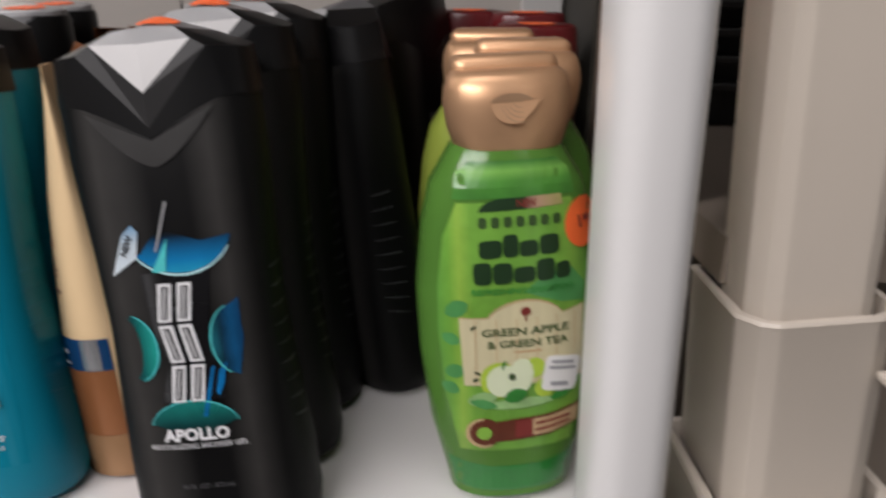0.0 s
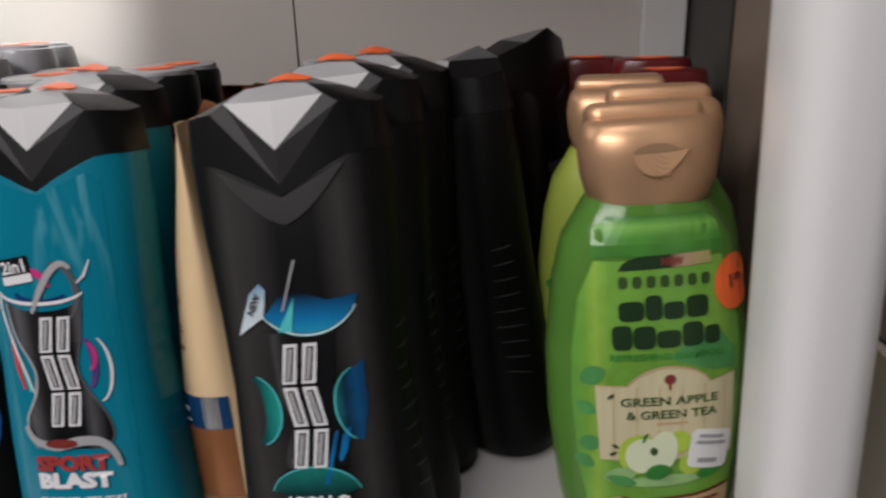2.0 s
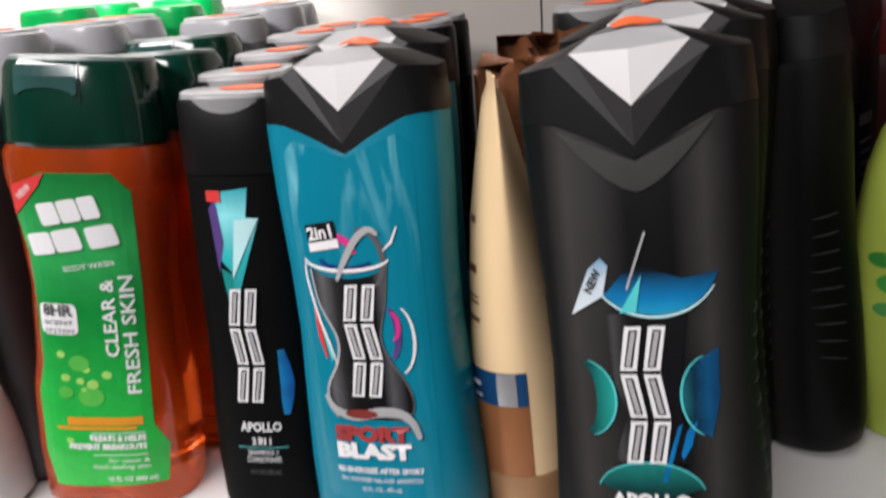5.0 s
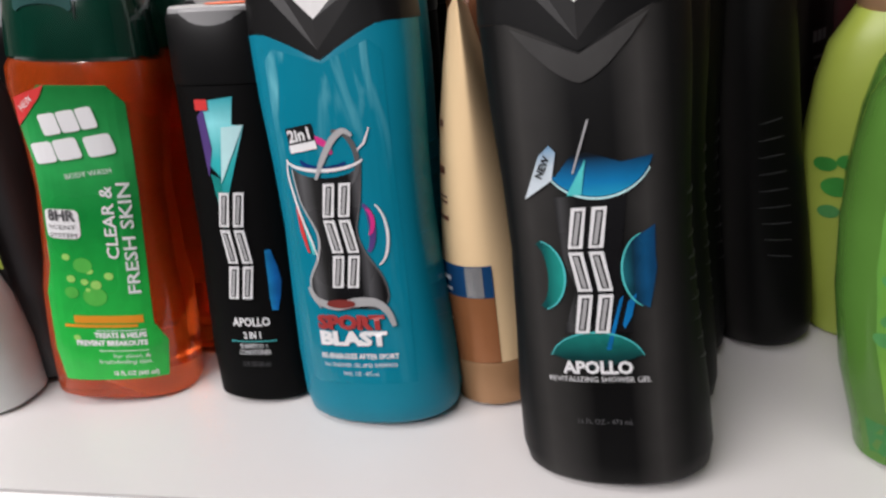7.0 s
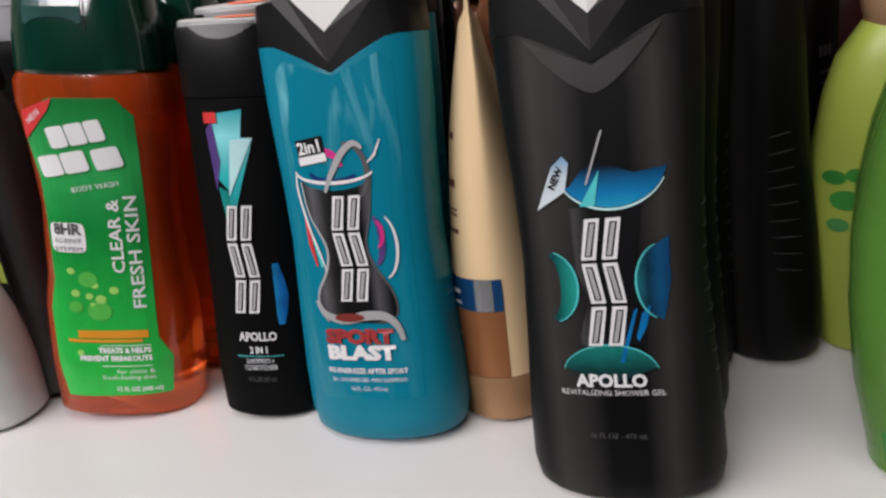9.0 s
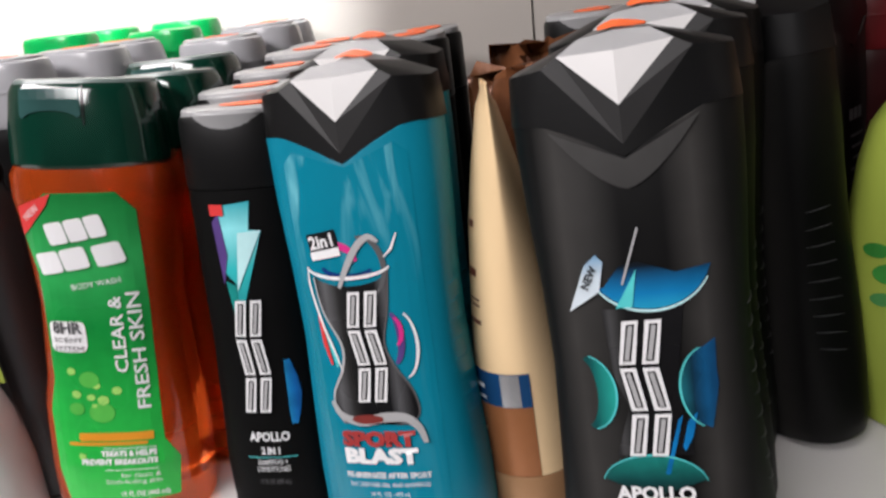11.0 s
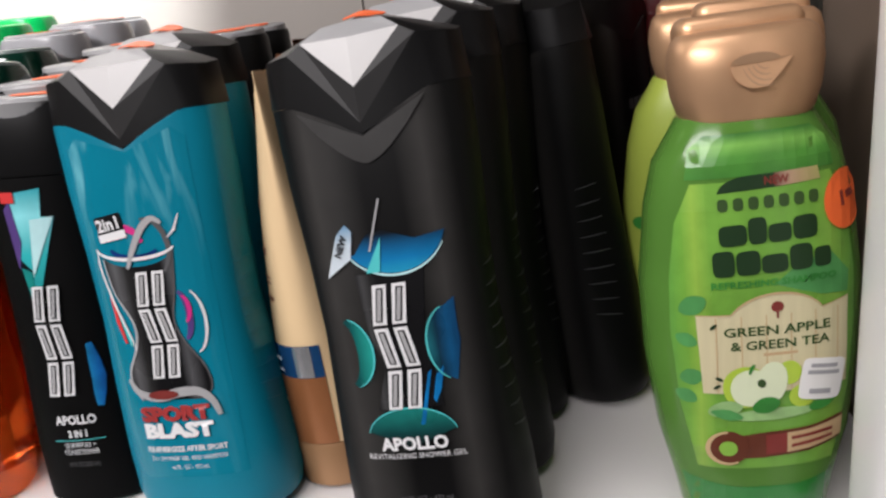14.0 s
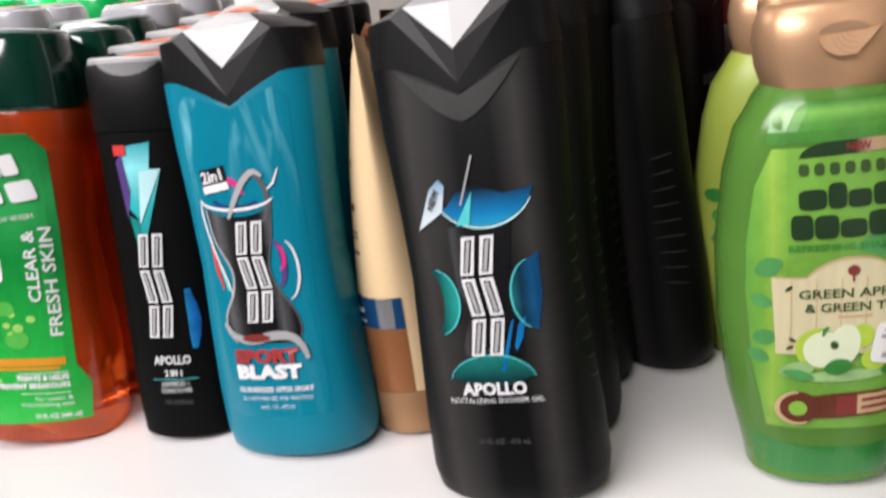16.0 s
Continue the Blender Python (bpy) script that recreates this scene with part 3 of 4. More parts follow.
def print_teal(body, surf):
    P = lambda n, bm, m, l, lab="": print_on(n, bm, m, body, surf, l, label=lab)  # noqa: E731
    # clear wrinkled label film; its pale smears are painted highlights
    P("label_film", poly([(-0.0265, 0.024), (0.0265, 0.024), (0.027, 0.177), (0.022, 0.1815), (0.001, 0.1735), (-0.022, 0.1815), (-0.027, 0.177)]), M_FILMSHEEN, 0.00015, "clear label film with wrinkles and painted highlights")
    left = curve((-0.0205, 0.129), (-0.0185, 0.114), (-0.0122, 0.099), (-0.0135, 0.088), (-0.0192, 0.077), (-0.019, 0.068), (-0.016, 0.063))
    right = curve((0.014, 0.062), (0.0182, 0.068), (0.0165, 0.078), (0.0098, 0.09), (0.0072, 0.1), (0.0105, 0.114), (0.013, 0.131))
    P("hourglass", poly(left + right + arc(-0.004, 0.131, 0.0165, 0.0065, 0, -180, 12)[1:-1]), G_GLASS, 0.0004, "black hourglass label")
    P("hourglass_edge", stroke(left, 0.0012), M_INK_S, 0.0007)
    P("hourglass_edge", stroke(right, 0.0009), M_INK_G, 0.0007)
    P("halo", stroke(arc(-0.004, 0.1335, 0.0185, 0.0055, 180, 345), 0.0016), M_INK_W, 0.0008)
    P("loop", stroke(arc(-0.009, 0.1335, 0.009, 0.0085, 150, 10), 0.0034), M_PINK, 0.0005)
    P("loop", stroke(arc(-0.004, 0.134, 0.0115, 0.0055, 190, 330), 0.0028), M_DEEPBLUE, 0.0006)
    P("loop", stroke(arc(0.002, 0.132, 0.0095, 0.013, 95, -60), 0.0024), M_INK_G, 0.0006)
    P("loop", stroke(curve((-0.009, 0.124), (-0.005, 0.132), (0.001, 0.141), (0.0065, 0.1448), (0.0105, 0.1425)), 0.003), M_INK_S, 0.0009)
    P("tick", stroke([(0.012, 0.136), (0.0155, 0.139), (0.0185, 0.1455)], 0.0011), M_INK_W, 0.0008)
    P("wing", stroke(arc(0.0145, 0.098, 0.0065, 0.0145, 70, -80), 0.0013), M_INK_W, 0.0007)
    P("wing_glow", stroke(arc(0.0105, 0.101, 0.004, 0.011, 80, -80), 0.003), M_PURPLE, 0.0006)
    P("wing_glow", stroke(arc(0.012, 0.104, 0.003, 0.006, 80, -80), 0.002), M_PINK, 0.0007)
    P("wing", stroke(curve((-0.0222, 0.133), (-0.0228, 0.125), (-0.0195, 0.108), (-0.0158, 0.096), (-0.0135, 0.087)), 0.0011), M_INK_W, 0.0008)
    P("wing_glow", stroke([(-0.021, 0.112), (-0.02, 0.1), (-0.018, 0.09)], 0.0022), M_RED, 0.0006)
    P("wing_glow", stroke([(-0.0185, 0.103), (-0.0165, 0.096), (-0.0155, 0.089)], 0.0022), M_AQUA, 0.0006)
    block_mark(body, surf, -0.0005, 0.0725, 0.1228, 0.0135)
    P("ribbon", stroke(curve((-0.0205, 0.0735), (-0.017, 0.0672), (-0.008, 0.0642), (0.003, 0.0662), (0.012, 0.0658), (0.0172, 0.0612), (0.0195, 0.054)), 0.0044), M_INK_S, 0.0013)
    P("ribbon_eye", poly(disc(-0.005, 0.0655, 0.0072, 0.0021)), M_MAROON, 0.0016)
    P("badge", poly(rect(-0.0135, 0.1425, 0.0135, 0.0112, 8)), M_INK_K, 0.0006)
    P("badge_foot", poly(rect(-0.0131, 0.1388, 0.0135, 0.0036, 8)), M_INK_W, 0.0008)
    P("badge_lettering", words("2in1", -0.0137, 0.144, 0.0075, 8, 0.011, bold=0.0002), M_INK_W, 0.0011)
    P("lettering", words("SPORT", -0.002, 0.0556, 0.0092, 0, 0.034, bold=0.0006), M_SPORTRED, 0.001)
    P("lettering", words("BLAST", -0.002, 0.0475, 0.0092, 0, 0.034, bold=0.0006), M_INK_W, 0.001)
    P("lettering", words("RE-ENERGIZE AFTER SPORT", 0, 0.0385, 0.0036, 0, 0.039, bold=0.0001), M_INK_W, 0.0008)
    P("lettering", words("2in1 SHOWER GEL AND SHAMPOO", 0, 0.034, 0.003, 0, 0.037), M_INK_W, 0.0008)
    P("lettering", words("16 FL. OZ - 473 mL", 0, 0.0295, 0.003, 0, 0.018), M_INK_W, 0.0008)


# ---- slim shampoo bottle: round black cap with a grey lid ----
SLIM = [(0.0, 0.0225, 0.0145, 2.2), (0.0025, 0.0265, 0.018, 2.2), (0.03, 0.0278, 0.019, 2.2), (0.09, 0.0262, 0.0182, 2.2), (0.14, 0.0268, 0.0184, 2.2), (0.165, 0.0272, 0.0186, 2.2)]


def slim_bottle(label, printed=True, dot=True, lid=True, group="slim black bottles"):
    root = thing("shampoo_bottle", label, "shampoo bottle", group)
    surf = front(SLIM)
    body = part("body", loft(SLIM, 48), M_BLACK, root)
    cap = part("cap", loft([(0.1655, 0.0271, 0.0185, 2.2), (0.167, 0.0276, 0.019, 2.2), (0.195, 0.0274, 0.0188, 2.2), (0.1972, 0.0266, 0.018, 2.2)], 48), M_CAP, root)
    b = loft([(0.1973, 0.0258, 0.0174, 2.2), (0.199, 0.0256, 0.0172, 2.2), (0.1996, 0.0246, 0.0163, 2.2)], 48)
    for v in b.verts:
        if v.co.z > 0.198:
            v.co.z += 0.07 * (v.co.y + 0.017)
    part("lid", b, M_SLIMTOP, cap, "flat pale grey lid")
    b = loft([(0.1885, 0.0125, 0.004, 2.0), (0.1975, 0.0155, 0.006, 2.0), (0.1985, 0.015, 0.0055, 2.0)], 24)
    bmesh.ops.translate(b, verts=b.verts[:], vec=(0, -0.0142, 0))
    part("thumb_tab", b, M_SLIMTOP, cap)
    if dot:
        dot_sticker(cap, 0.004, 0.0, 0.2012, 0.0082, tilt=0.07)
    if printed:
        P = lambda n, bm, m, l: print_on(n, bm, m, body, surf, l)  # noqa: E731
        P("bolt", poly([(-0.0105, 0.158), (0.006, 0.16), (0.004, 0.147), (0.0095, 0.1465), (-0.0065, 0.1), (-0.0045, 0.122), (-0.0095, 0.128)]), G_BOLT, 0.0004)
        P("bolt_light", poly([(-0.001, 0.146), (0.0095, 0.1468), (-0.0045, 0.119)]), M_PALE, 0.0008)
        P("bolt_shade", poly([(-0.0125, 0.151), (-0.009, 0.155), (-0.007, 0.136), (-0.0105, 0.122)]), M_PURPLE, 0.0006)
        P("bolt_tail", poly([(-0.0095, 0.124), (-0.0047, 0.1215), (-0.006, 0.096)]), M_GREENFOIL, 0.0006)
        P("corner_tag", poly(rect(-0.0095, 0.1565, 0.0065, 0.005)), M_RED, 0.0009)
        P("glow", stroke([(0.0135, 0.053), (0.0142, 0.06), (0.0148, 0.068), (0.0142, 0.076), (0.013, 0.085)], 0.006), G_GLOW, 0.0004)
        block_mark(body, surf, -0.0015, 0.0592, 0.1155, 0.0128)
        P("lettering", words("APOLLO", 0.001, 0.047, 0.0064, 0, 0.0195, bold=0.0002), M_INK_W, 0.0008)
        P("lettering", words("2 IN 1", 0.001, 0.0398, 0.005, 0, 0.009, bold=0.0002), M_INK_W, 0.0008)
        P("rule", poly(rect(0.001, 0.0365, 0.024, 0.0004)), M_AQUA, 0.0007)
        P("lettering", words("SHAMPOO +", 0.001, 0.0338, 0.004, 0, 0.0145), M_INK_W, 0.0008)
        P("lettering", words("CONDITIONER", 0.001, 0.0302, 0.004, 0, 0.0165), M_INK_W, 0.0008)
        P("lettering", words("12 FL OZ (355 mL)", 0.001, 0.0235, 0.0036, 0, 0.0145), M_INK_G, 0.0008)
    return root


# ---- amber body wash bottle ----
AMBER = [(0, 0.0329, 0.02, 2.6), (0.003, 0.0382, 0.0245, 2.7), (0.03, 0.0387, 0.026, 2.8), (0.06, 0.0376, 0.0255, 2.8), (0.075, 0.0345, 0.0248, 2.8), (0.11, 0.0323, 0.024, 2.8), (0.14, 0.0345, 0.0245, 2.8), (0.158, 0.0376, 0.025, 2.8), (0.168, 0.0376, 0.0245, 2.8), (0.174, 0.0339, 0.0225, 2.8)]


def amber_bottle(label, printed=True):
    root = thing("body_wash_bottle", label, "body wash bottle", "amber body wash bottles")
    surf = front(AMBER)
    body = part("body", loft(AMBER, 56), M_AMBER, root, "clear amber bottle full of liquid")
    cap = part("cap", loft([(0.171, 0.0345, 0.0238, 2.6), (0.173, 0.0362, 0.025, 2.6), (0.188, 0.035, 0.0242, 2.7), (0.203, 0.0325, 0.0225, 2.8), (0.2062, 0.031, 0.021, 2.8)], 56), M_DKGREEN, root, "dark green translucent flip cap")
    # lid of the same dark cap; its pale grey paints the reflection on top
    part("lid", loft([(0.2063, 0.0302, 0.0204, 2.8), (0.2078, 0.0296, 0.0199, 2.8), (0.2084, 0.028, 0.0184, 2.8)], 48), M_DKGREENTOP, cap)
    cap_front = front([(0.171, 0.0345, 0.0238, 2.6), (0.173, 0.0362, 0.025, 2.6), (0.188, 0.035, 0.0242, 2.7), (0.203, 0.0325, 0.0225, 2.8), (0.2062, 0.031, 0.021, 2.8)])
    print_on("thumb_panel", poly([(-0.021, 0.2045), (-0.0215, 0.1935)] + arc(-0.0075, 0.1915, 0.0125, 0.004, 170, 10, 12) + [(0.0065, 0.1935), (0.006, 0.2045)]), M_CAPWINDOW, cap, cap_front, 0.0005, label="smoky thumb panel with a curved foot")
    print_on("lid_split", poly(rect(0.0075, 0.1975, 0.0007, 0.0165)), M_INK_K, cap, cap_front, 0.0005)
    # label on the back, seen dimly through the liquid
    back_at = lambda x, z: -surf(x, z)  # noqa: E731
    print_on("back_label", poly([(-0.018, 0.03), (0.018, 0.03), (0.016, 0.15), (-0.016, 0.15)]), M_BACKLABEL, body, back_at, -0.0004, label="dark green back label")
    if printed:
        def P(n, bm, m, l, lab=""):
            for v in bm.verts:
                v.co.x = v.co.x * 1.26 + 0.0012
            return print_on(n, bm, m, body, surf, l, label=lab)
        P("label", poly([(-0.021, 0.013), (0.022, 0.0145), (0.0235, 0.034), (0.019, 0.045), (0.0185, 0.09), (0.0185, 0.153), (0.0125, 0.161), (-0.0125, 0.161), (-0.024, 0.15), (-0.0245, 0.143), (-0.0205, 0.125), (-0.0205, 0.075), (-0.0235, 0.06), (-0.0235, 0.03)]), G_LABEL, 0.0004, "glossy green front label")
        P("corner_tag", poly([(-0.0245, 0.1415), (-0.024, 0.155), (-0.01, 0.161), (-0.0125, 0.1555), (-0.0195, 0.1465)]), M_RED, 0.0008)
        P("tag_lettering", words("NEW", -0.0185, 0.1525, 0.004, 42, 0.008), M_INK_W, 0.0011)
        # two lines of slanted white blocks stand for the brand mark
        faces = []
        for x, z, w, h in ((-0.0102, 0.1435, 0.0065, 0.01), (-0.0028, 0.145, 0.0065, 0.0095), (0.0042, 0.1465, 0.0058, 0.0098), (-0.0145, 0.1302, 0.0085, 0.011), (-0.0048, 0.1322, 0.0088, 0.0095), (0.0075, 0.134, 0.0095, 0.0098)):
            faces.append(blob(x, z, w * 1.1, 0.0098, 7, 12))
        for f in faces:
            P("brand_block", poly(f), M_INK_W, 0.0011)
        P("lettering", words("BODY WASH", 0.0015, 0.1205, 0.0036, 10, 0.018), M_INK_W, 0.0008)
        P("badge", poly(blob(-0.0119, 0.096, 0.0145, 0.0145, 6)), M_INK_W, 0.0007)
        P("badge_lettering", words("8HR", -0.0119, 0.1, 0.0075, 0, 0.0115, bold=0.0002), M_INK_G, 0.0011)
        P("badge_lettering", words("SCENT", -0.0119, 0.0945, 0.003, 0, 0.0115), M_INK_G, 0.0011)
        P("badge_lettering", words("SYSTEM", -0.0119, 0.0905, 0.003, 0, 0.0115), M_INK_G, 0.0011)
        P("lettering", words("CLEAR &", 0.0073, 0.0965, 0.0066, 90, 0.036, bold=0.0001), M_INK_W, 0.0008)
        P("lettering", words("FRESH SKIN", 0.0138, 0.0885, 0.0066, 90, 0.055, bold=0.0001), M_INK_W, 0.0008)
        for x, z, r in ((-0.006, 0.0755, 0.0045), (-0.0025, 0.0595, 0.0058), (-0.0115, 0.0685, 0.0022), (-0.006, 0.067, 0.0019), (-0.0015, 0.0655, 0.0026), (-0.0035, 0.0725, 0.0018), (-0.012, 0.0615, 0.0035), (-0.005, 0.063, 0.0012), (-0.0125, 0.0795, 0.002), (-0.0125, 0.0375, 0.0018), (0.004, 0.07, 0.0022)):
            P("bubble", poly(disc(x, z, r * 0.85, n=18)), M_LIMEDIM if r > 0.003 else M_LIMEDOT, 0.0006)
        P("orange_bar", poly(rect(0.0015, 0.0475, 0.028, 0.004), rect(-0.002, 0.044, 0.03, 0.0016)), M_ORANGEINK, 0.0008)
        P("rule", poly(rect(0.006, 0.0415, 0.02, 0.0004), rect(0.006, 0.0305, 0.02, 0.0004)), M_INK_W, 0.0008)
        P("lettering", words("TREATS & HELPS", 0.0055, 0.0388, 0.0038, 0, 0.021, bold=0.0002), M_INK_W, 0.0008)
        P("lettering", words("PREVENT BREAKOUTS", 0.0015, 0.0346, 0.0038, 0, 0.029, bold=0.0002), M_INK_W, 0.0008)
        P("lettering", words("for clean &", 0.009, 0.0275, 0.0034, 0, 0.015), M_INK_W, 0.0008)
        P("lettering", words("fresh-feeling skin", 0.006, 0.0242, 0.0034, 0, 0.021), M_INK_W, 0.0008)
        P("lettering", words("15 FL OZ (443 ml)", 0.0095, 0.0175, 0.0036, 0, 0.018, bold=0.0001), M_INK_W, 0.0008)
    return root


# ---- green shampoo bottle with a rose-gold cap ----
APPLE = [(0.0, 0.026, 0.017, 2.4), (0.003, 0.0295, 0.0205, 2.4), (0.012, 0.031, 0.0218, 2.4), (0.04, 0.0375, 0.024, 2.5), (0.075, 0.0412, 0.0248, 2.6), (0.105, 0.0415, 0.0246, 2.6), (0.135, 0.038, 0.0232, 2.6), (0.152, 0.0337, 0.0215, 2.6), (0.1625, 0.0272, 0.019, 2.5), (0.168, 0.024, 0.0165, 2.5)]


def gold_cap(root):
    cap = part("cap", loft([(0.1625, 0.0192, 0.0145, 2.7), (0.1637, 0.0212, 0.0162, 2.8), (0.168, 0.0236, 0.018, 2.9), (0.1755, 0.0259, 0.0192, 3.0), (0.185, 0.027, 0.0195, 3.0), (0.1905, 0.0264, 0.0186, 3.0), (0.1952, 0.025, 0.0168, 3.0), (0.1975, 0.0228, 0.0138, 2.8), (0.1982, 0.0188, 0.01, 2.6)], 56), M_GOLD, root, "satin rose-gold flip cap")
    part("hinge_ridge", box(-0.0228, 0.0228, -0.003, 0.017, 0.184, 0.2035, 0.0048, 4), M_GOLD, cap)
    # leaf-shaped thumb grip: a raised drop with fine ridges
    surf = lambda x, z: -0.0194 + 0.0006 * (z - 0.186) / 0.01  # noqa: E731
    tilted = lambda x, z: surf(x, z) - 0.16 * (0.1862 - z)  # noqa: E731
    overhung = lambda x, z: surf(x, z) - 0.22 * (z - 0.1842)  # noqa: E731
    drop = arc(-0.0015, 0.1852, 0.0085, 0.0076, 175, 300, 18) + [(0.007, 0.1825), (0.011, 0.187)]
    # darker gold paints the shade inside the notch above the drop
    print_on("grip_notch", poly(arc(-0.0015, 0.1857, 0.0087, 0.0038, 178, 20, 16) + [(0.011, 0.1871), (0.0025, 0.1861)]), M_GRIP, cap, overhung, 0.0006)
    print_on("thumb_grip", poly(drop), M_GOLD, cap, tilted, 0.0007, label="ridged drop-shaped thumb grip")
    for i in range(4):
        print_on("grip_ridge", stroke(arc(0.0017, 0.1866, 0.003 + i * 0.0016, 0.0028 + i * 0.0019, 195, 285, 10), 0.0005), M_GRIP, cap, tilted, 0.0009)
    cap.matrix_basis = pose(0.0009, 0, 0)
    return cap


def apple_bottle(label, printed=True, color=None, group="rose-gold capped bottles"):
    root = thing("shampoo_bottle", label, "shampoo bottle", group)
    surf = front(APPLE)
    body = part("body", loft(APPLE, 60), color or M_GREEN, root)
    gold_cap(root)
    def P(n, bm, m, l, lab=""):
        return print_on(n, bm, m, body, surf, l, label=lab)
    if color is None:
        P("base_tint", poly([(-0.0265, 0.002), (0.0265, 0.002), (0.028, 0.01), (0.031, 0.024), (0.012, 0.021), (-0.012, 0.021), (-0.031, 0.024), (-0.028, 0.01)]), M_GREENDEEP, 0.0003)
    if printed:
        P("panel", poly([(-0.0245, 0.146), (0.0245, 0.146), (0.0305, 0.132), (0.0335, 0.11), (0.034, 0.09), (0.0318, 0.06), (0.026, 0.03), (-0.026, 0.03), (-0.0318, 0.06), (-0.034, 0.09), (-0.0335, 0.11), (-0.0305, 0.132)]), G_PANEL, 0.0003, "light green panel with two yellower upright bands")
        P("shoulder_gloss_patch", poly([(-0.0262, 0.1475), (0.0262, 0.1475), (0.024, 0.158), (0.0185, 0.1625), (-0.0185, 0.1625), (-0.024, 0.158)]), G_SHOULDER, 0.0002)
        P("corner_tag", poly([(-0.016, 0.1422)] + arc(-0.004, 0.1425, 0.0115, 0.0052, 175, 95, 8) + [(0.004, 0.1478), (0.004, 0.1428)]), M_DKTEXT, 0.0006)
        P("tag_foot", poly([(0.004, 0.1428), (0.004, 0.1478), (0.0195, 0.1482), (0.0205, 0.1436)]), G_TAG, 0.0006)
        P("lettering", words("NEW", 0.0045, 0.1452, 0.0042, 0, 0.0085, bold=0.0001), M_MAROON, 0.0009)
        # brand marks as plain dark blocks
        for k in range(7):
            x = -0.0142 + k * 0.0053
            P("maker_block", poly(blob(x, 0.1378, 0.0036, 0.0046, 3)), M_OLIVE, 0.0006)
        for row, z in (((-0.0112, 0.0098, 0.0078), (-0.0026, 0.0066, 0.0098), (0.0052, 0.0082, 0.0068), (0.0142, 0.0088, 0.0086)), 0.1228), (((-0.0148, 0.0078, 0.0098), (-0.0062, 0.0086, 0.0092), (0.0032, 0.0094, 0.007), (0.0126, 0.0084, 0.0096), (0.0205, 0.0064, 0.0074)), 0.1114):
            for x, w, h in row:
                P("brand_block", poly(blob(x, z + h / 2 + 0.015 * x, w, h, 4, 2)), M_DKTEXT, 0.0008)
        P("lettering", words("REFRESHING SHAMPOO", 0.003, 0.1078, 0.0036, 0, 0.045, bold=0.0001), M_LEAF, 0.0007)
        for x, z, w, h, t in ((-0.0262, 0.1005, 0.0105, 0.0075, 30), (-0.0288, 0.0865, 0.008, 0.0055, -25), (-0.0275, 0.071, 0.0085, 0.007, 15), (-0.0295, 0.0625, 0.006, 0.008, 60)):
            P("leaf_print", poly(blob(x, z, w, h, 1.7, t)), M_LEAFPALE, 0.0005)
        P("leaf_print", poly([(0.003, 0.107), (0.012, 0.114), (0.024, 0.1165), (0.031, 0.108), (0.0305, 0.1), (0.02, 0.101), (0.01, 0.1045)]), M_LEAFPALE, 0.0005)
        P("cream_label", poly([(-0.0254, 0.0963), (-0.0155, 0.0963)] + arc(0.0035, 0.09, 0.0185, 0.0132, 152, 28, 16) + [(0.0305, 0.0985), (0.0305, 0.0635), (-0.0237, 0.0642)]), M_CREAM, 0.0008, "cream wood-grain label with an arched top")
        for x in (-0.0185, -0.0095, -0.0005, 0.0085, 0.0175, 0.0262):
            P("plank_line", poly(rect(x, 0.08, 0.0004, 0.031)), M_TAN, 0.001)
        P("label_rim", stroke([(-0.0254, 0.0966), (-0.0185, 0.0964)] + arc(0.0035, 0.09, 0.0188, 0.0136, 152, 28) + [(0.0305, 0.0987)], 0.0009), M_TAN, 0.0011)
        P("crest", poly(disc(0.0035, 0.0985, 0.0023, 0.0021, 14), rect(0.0035, 0.0955, 0.0008, 0.003)), M_MAROON, 0.0012)
        P("lettering", words("GREEN APPLE", 0.0035, 0.0893, 0.005, 0, 0.039, bold=0.0001), M_OLIVE, 0.0012)
        P("lettering", words("& GREEN TEA", 0.0045, 0.0836, 0.005, 0, 0.0365, bold=0.0001), M_OLIVE, 0.0012)
        P("fine_print", poly(rect(0.0045, 0.0797, 0.0125, 0.0011)), M_TAN, 0.001)
        for x, z, t in ((-0.0195, 0.092, 40), (-0.018, 0.0705, -30), (-0.0188, 0.0672, 30)):
            P("sprig", poly(blob(x, z, 0.0032, 0.0014, 1.8, t)), M_DKTEXT, 0.0012)
        # sliced apple: skin, two lobes of flesh, core, stalk
        P("apple_skin", poly(blob(-0.0085, 0.0665, 0.0165, 0.0175, 2.1, 8)), M_GRAPE, 0.001)
        P("apple_flesh", poly(blob(-0.0066, 0.0662, 0.015, 0.0155, 2.1, 8)), M_APPLE, 0.0013)
        P("apple_flesh", poly(blob(0.001, 0.068, 0.0115, 0.0175, 2.1, -8)), M_APPLE, 0.0014)
        P("apple_core", poly(blob(-0.0028, 0.0682, 0.003, 0.0036, 2, 20)), M_OLIVE, 0.0017)
        P("apple_stalk", stroke([(-0.0072, 0.0722), (-0.0064, 0.0748), (-0.0052, 0.0762)], 0.0016), M_LEAF, 0.0017)
        P("grape_print", poly(disc(0.0075, 0.0715, 0.0046, 0.005, 18)), M_GRAPE, 0.0012)
        P("grape_print", poly(disc(0.0125, 0.0612, 0.005, 0.0048, 18)), M_GRAPE, 0.0011)
        P("splash", poly(blob(-0.016, 0.0575, 0.013, 0.007, 1.8, 12)), M_APPLEMIST, 0.0012)
        P("splash", poly(blob(0.001, 0.0545, 0.034, 0.0052, 1.8, 2)), M_APPLEMIST, 0.0011)
        P("leaf_print", poly(blob(-0.0012, 0.0588, 0.0105, 0.0068, 1.8, 14)), M_LEAF, 0.0018)
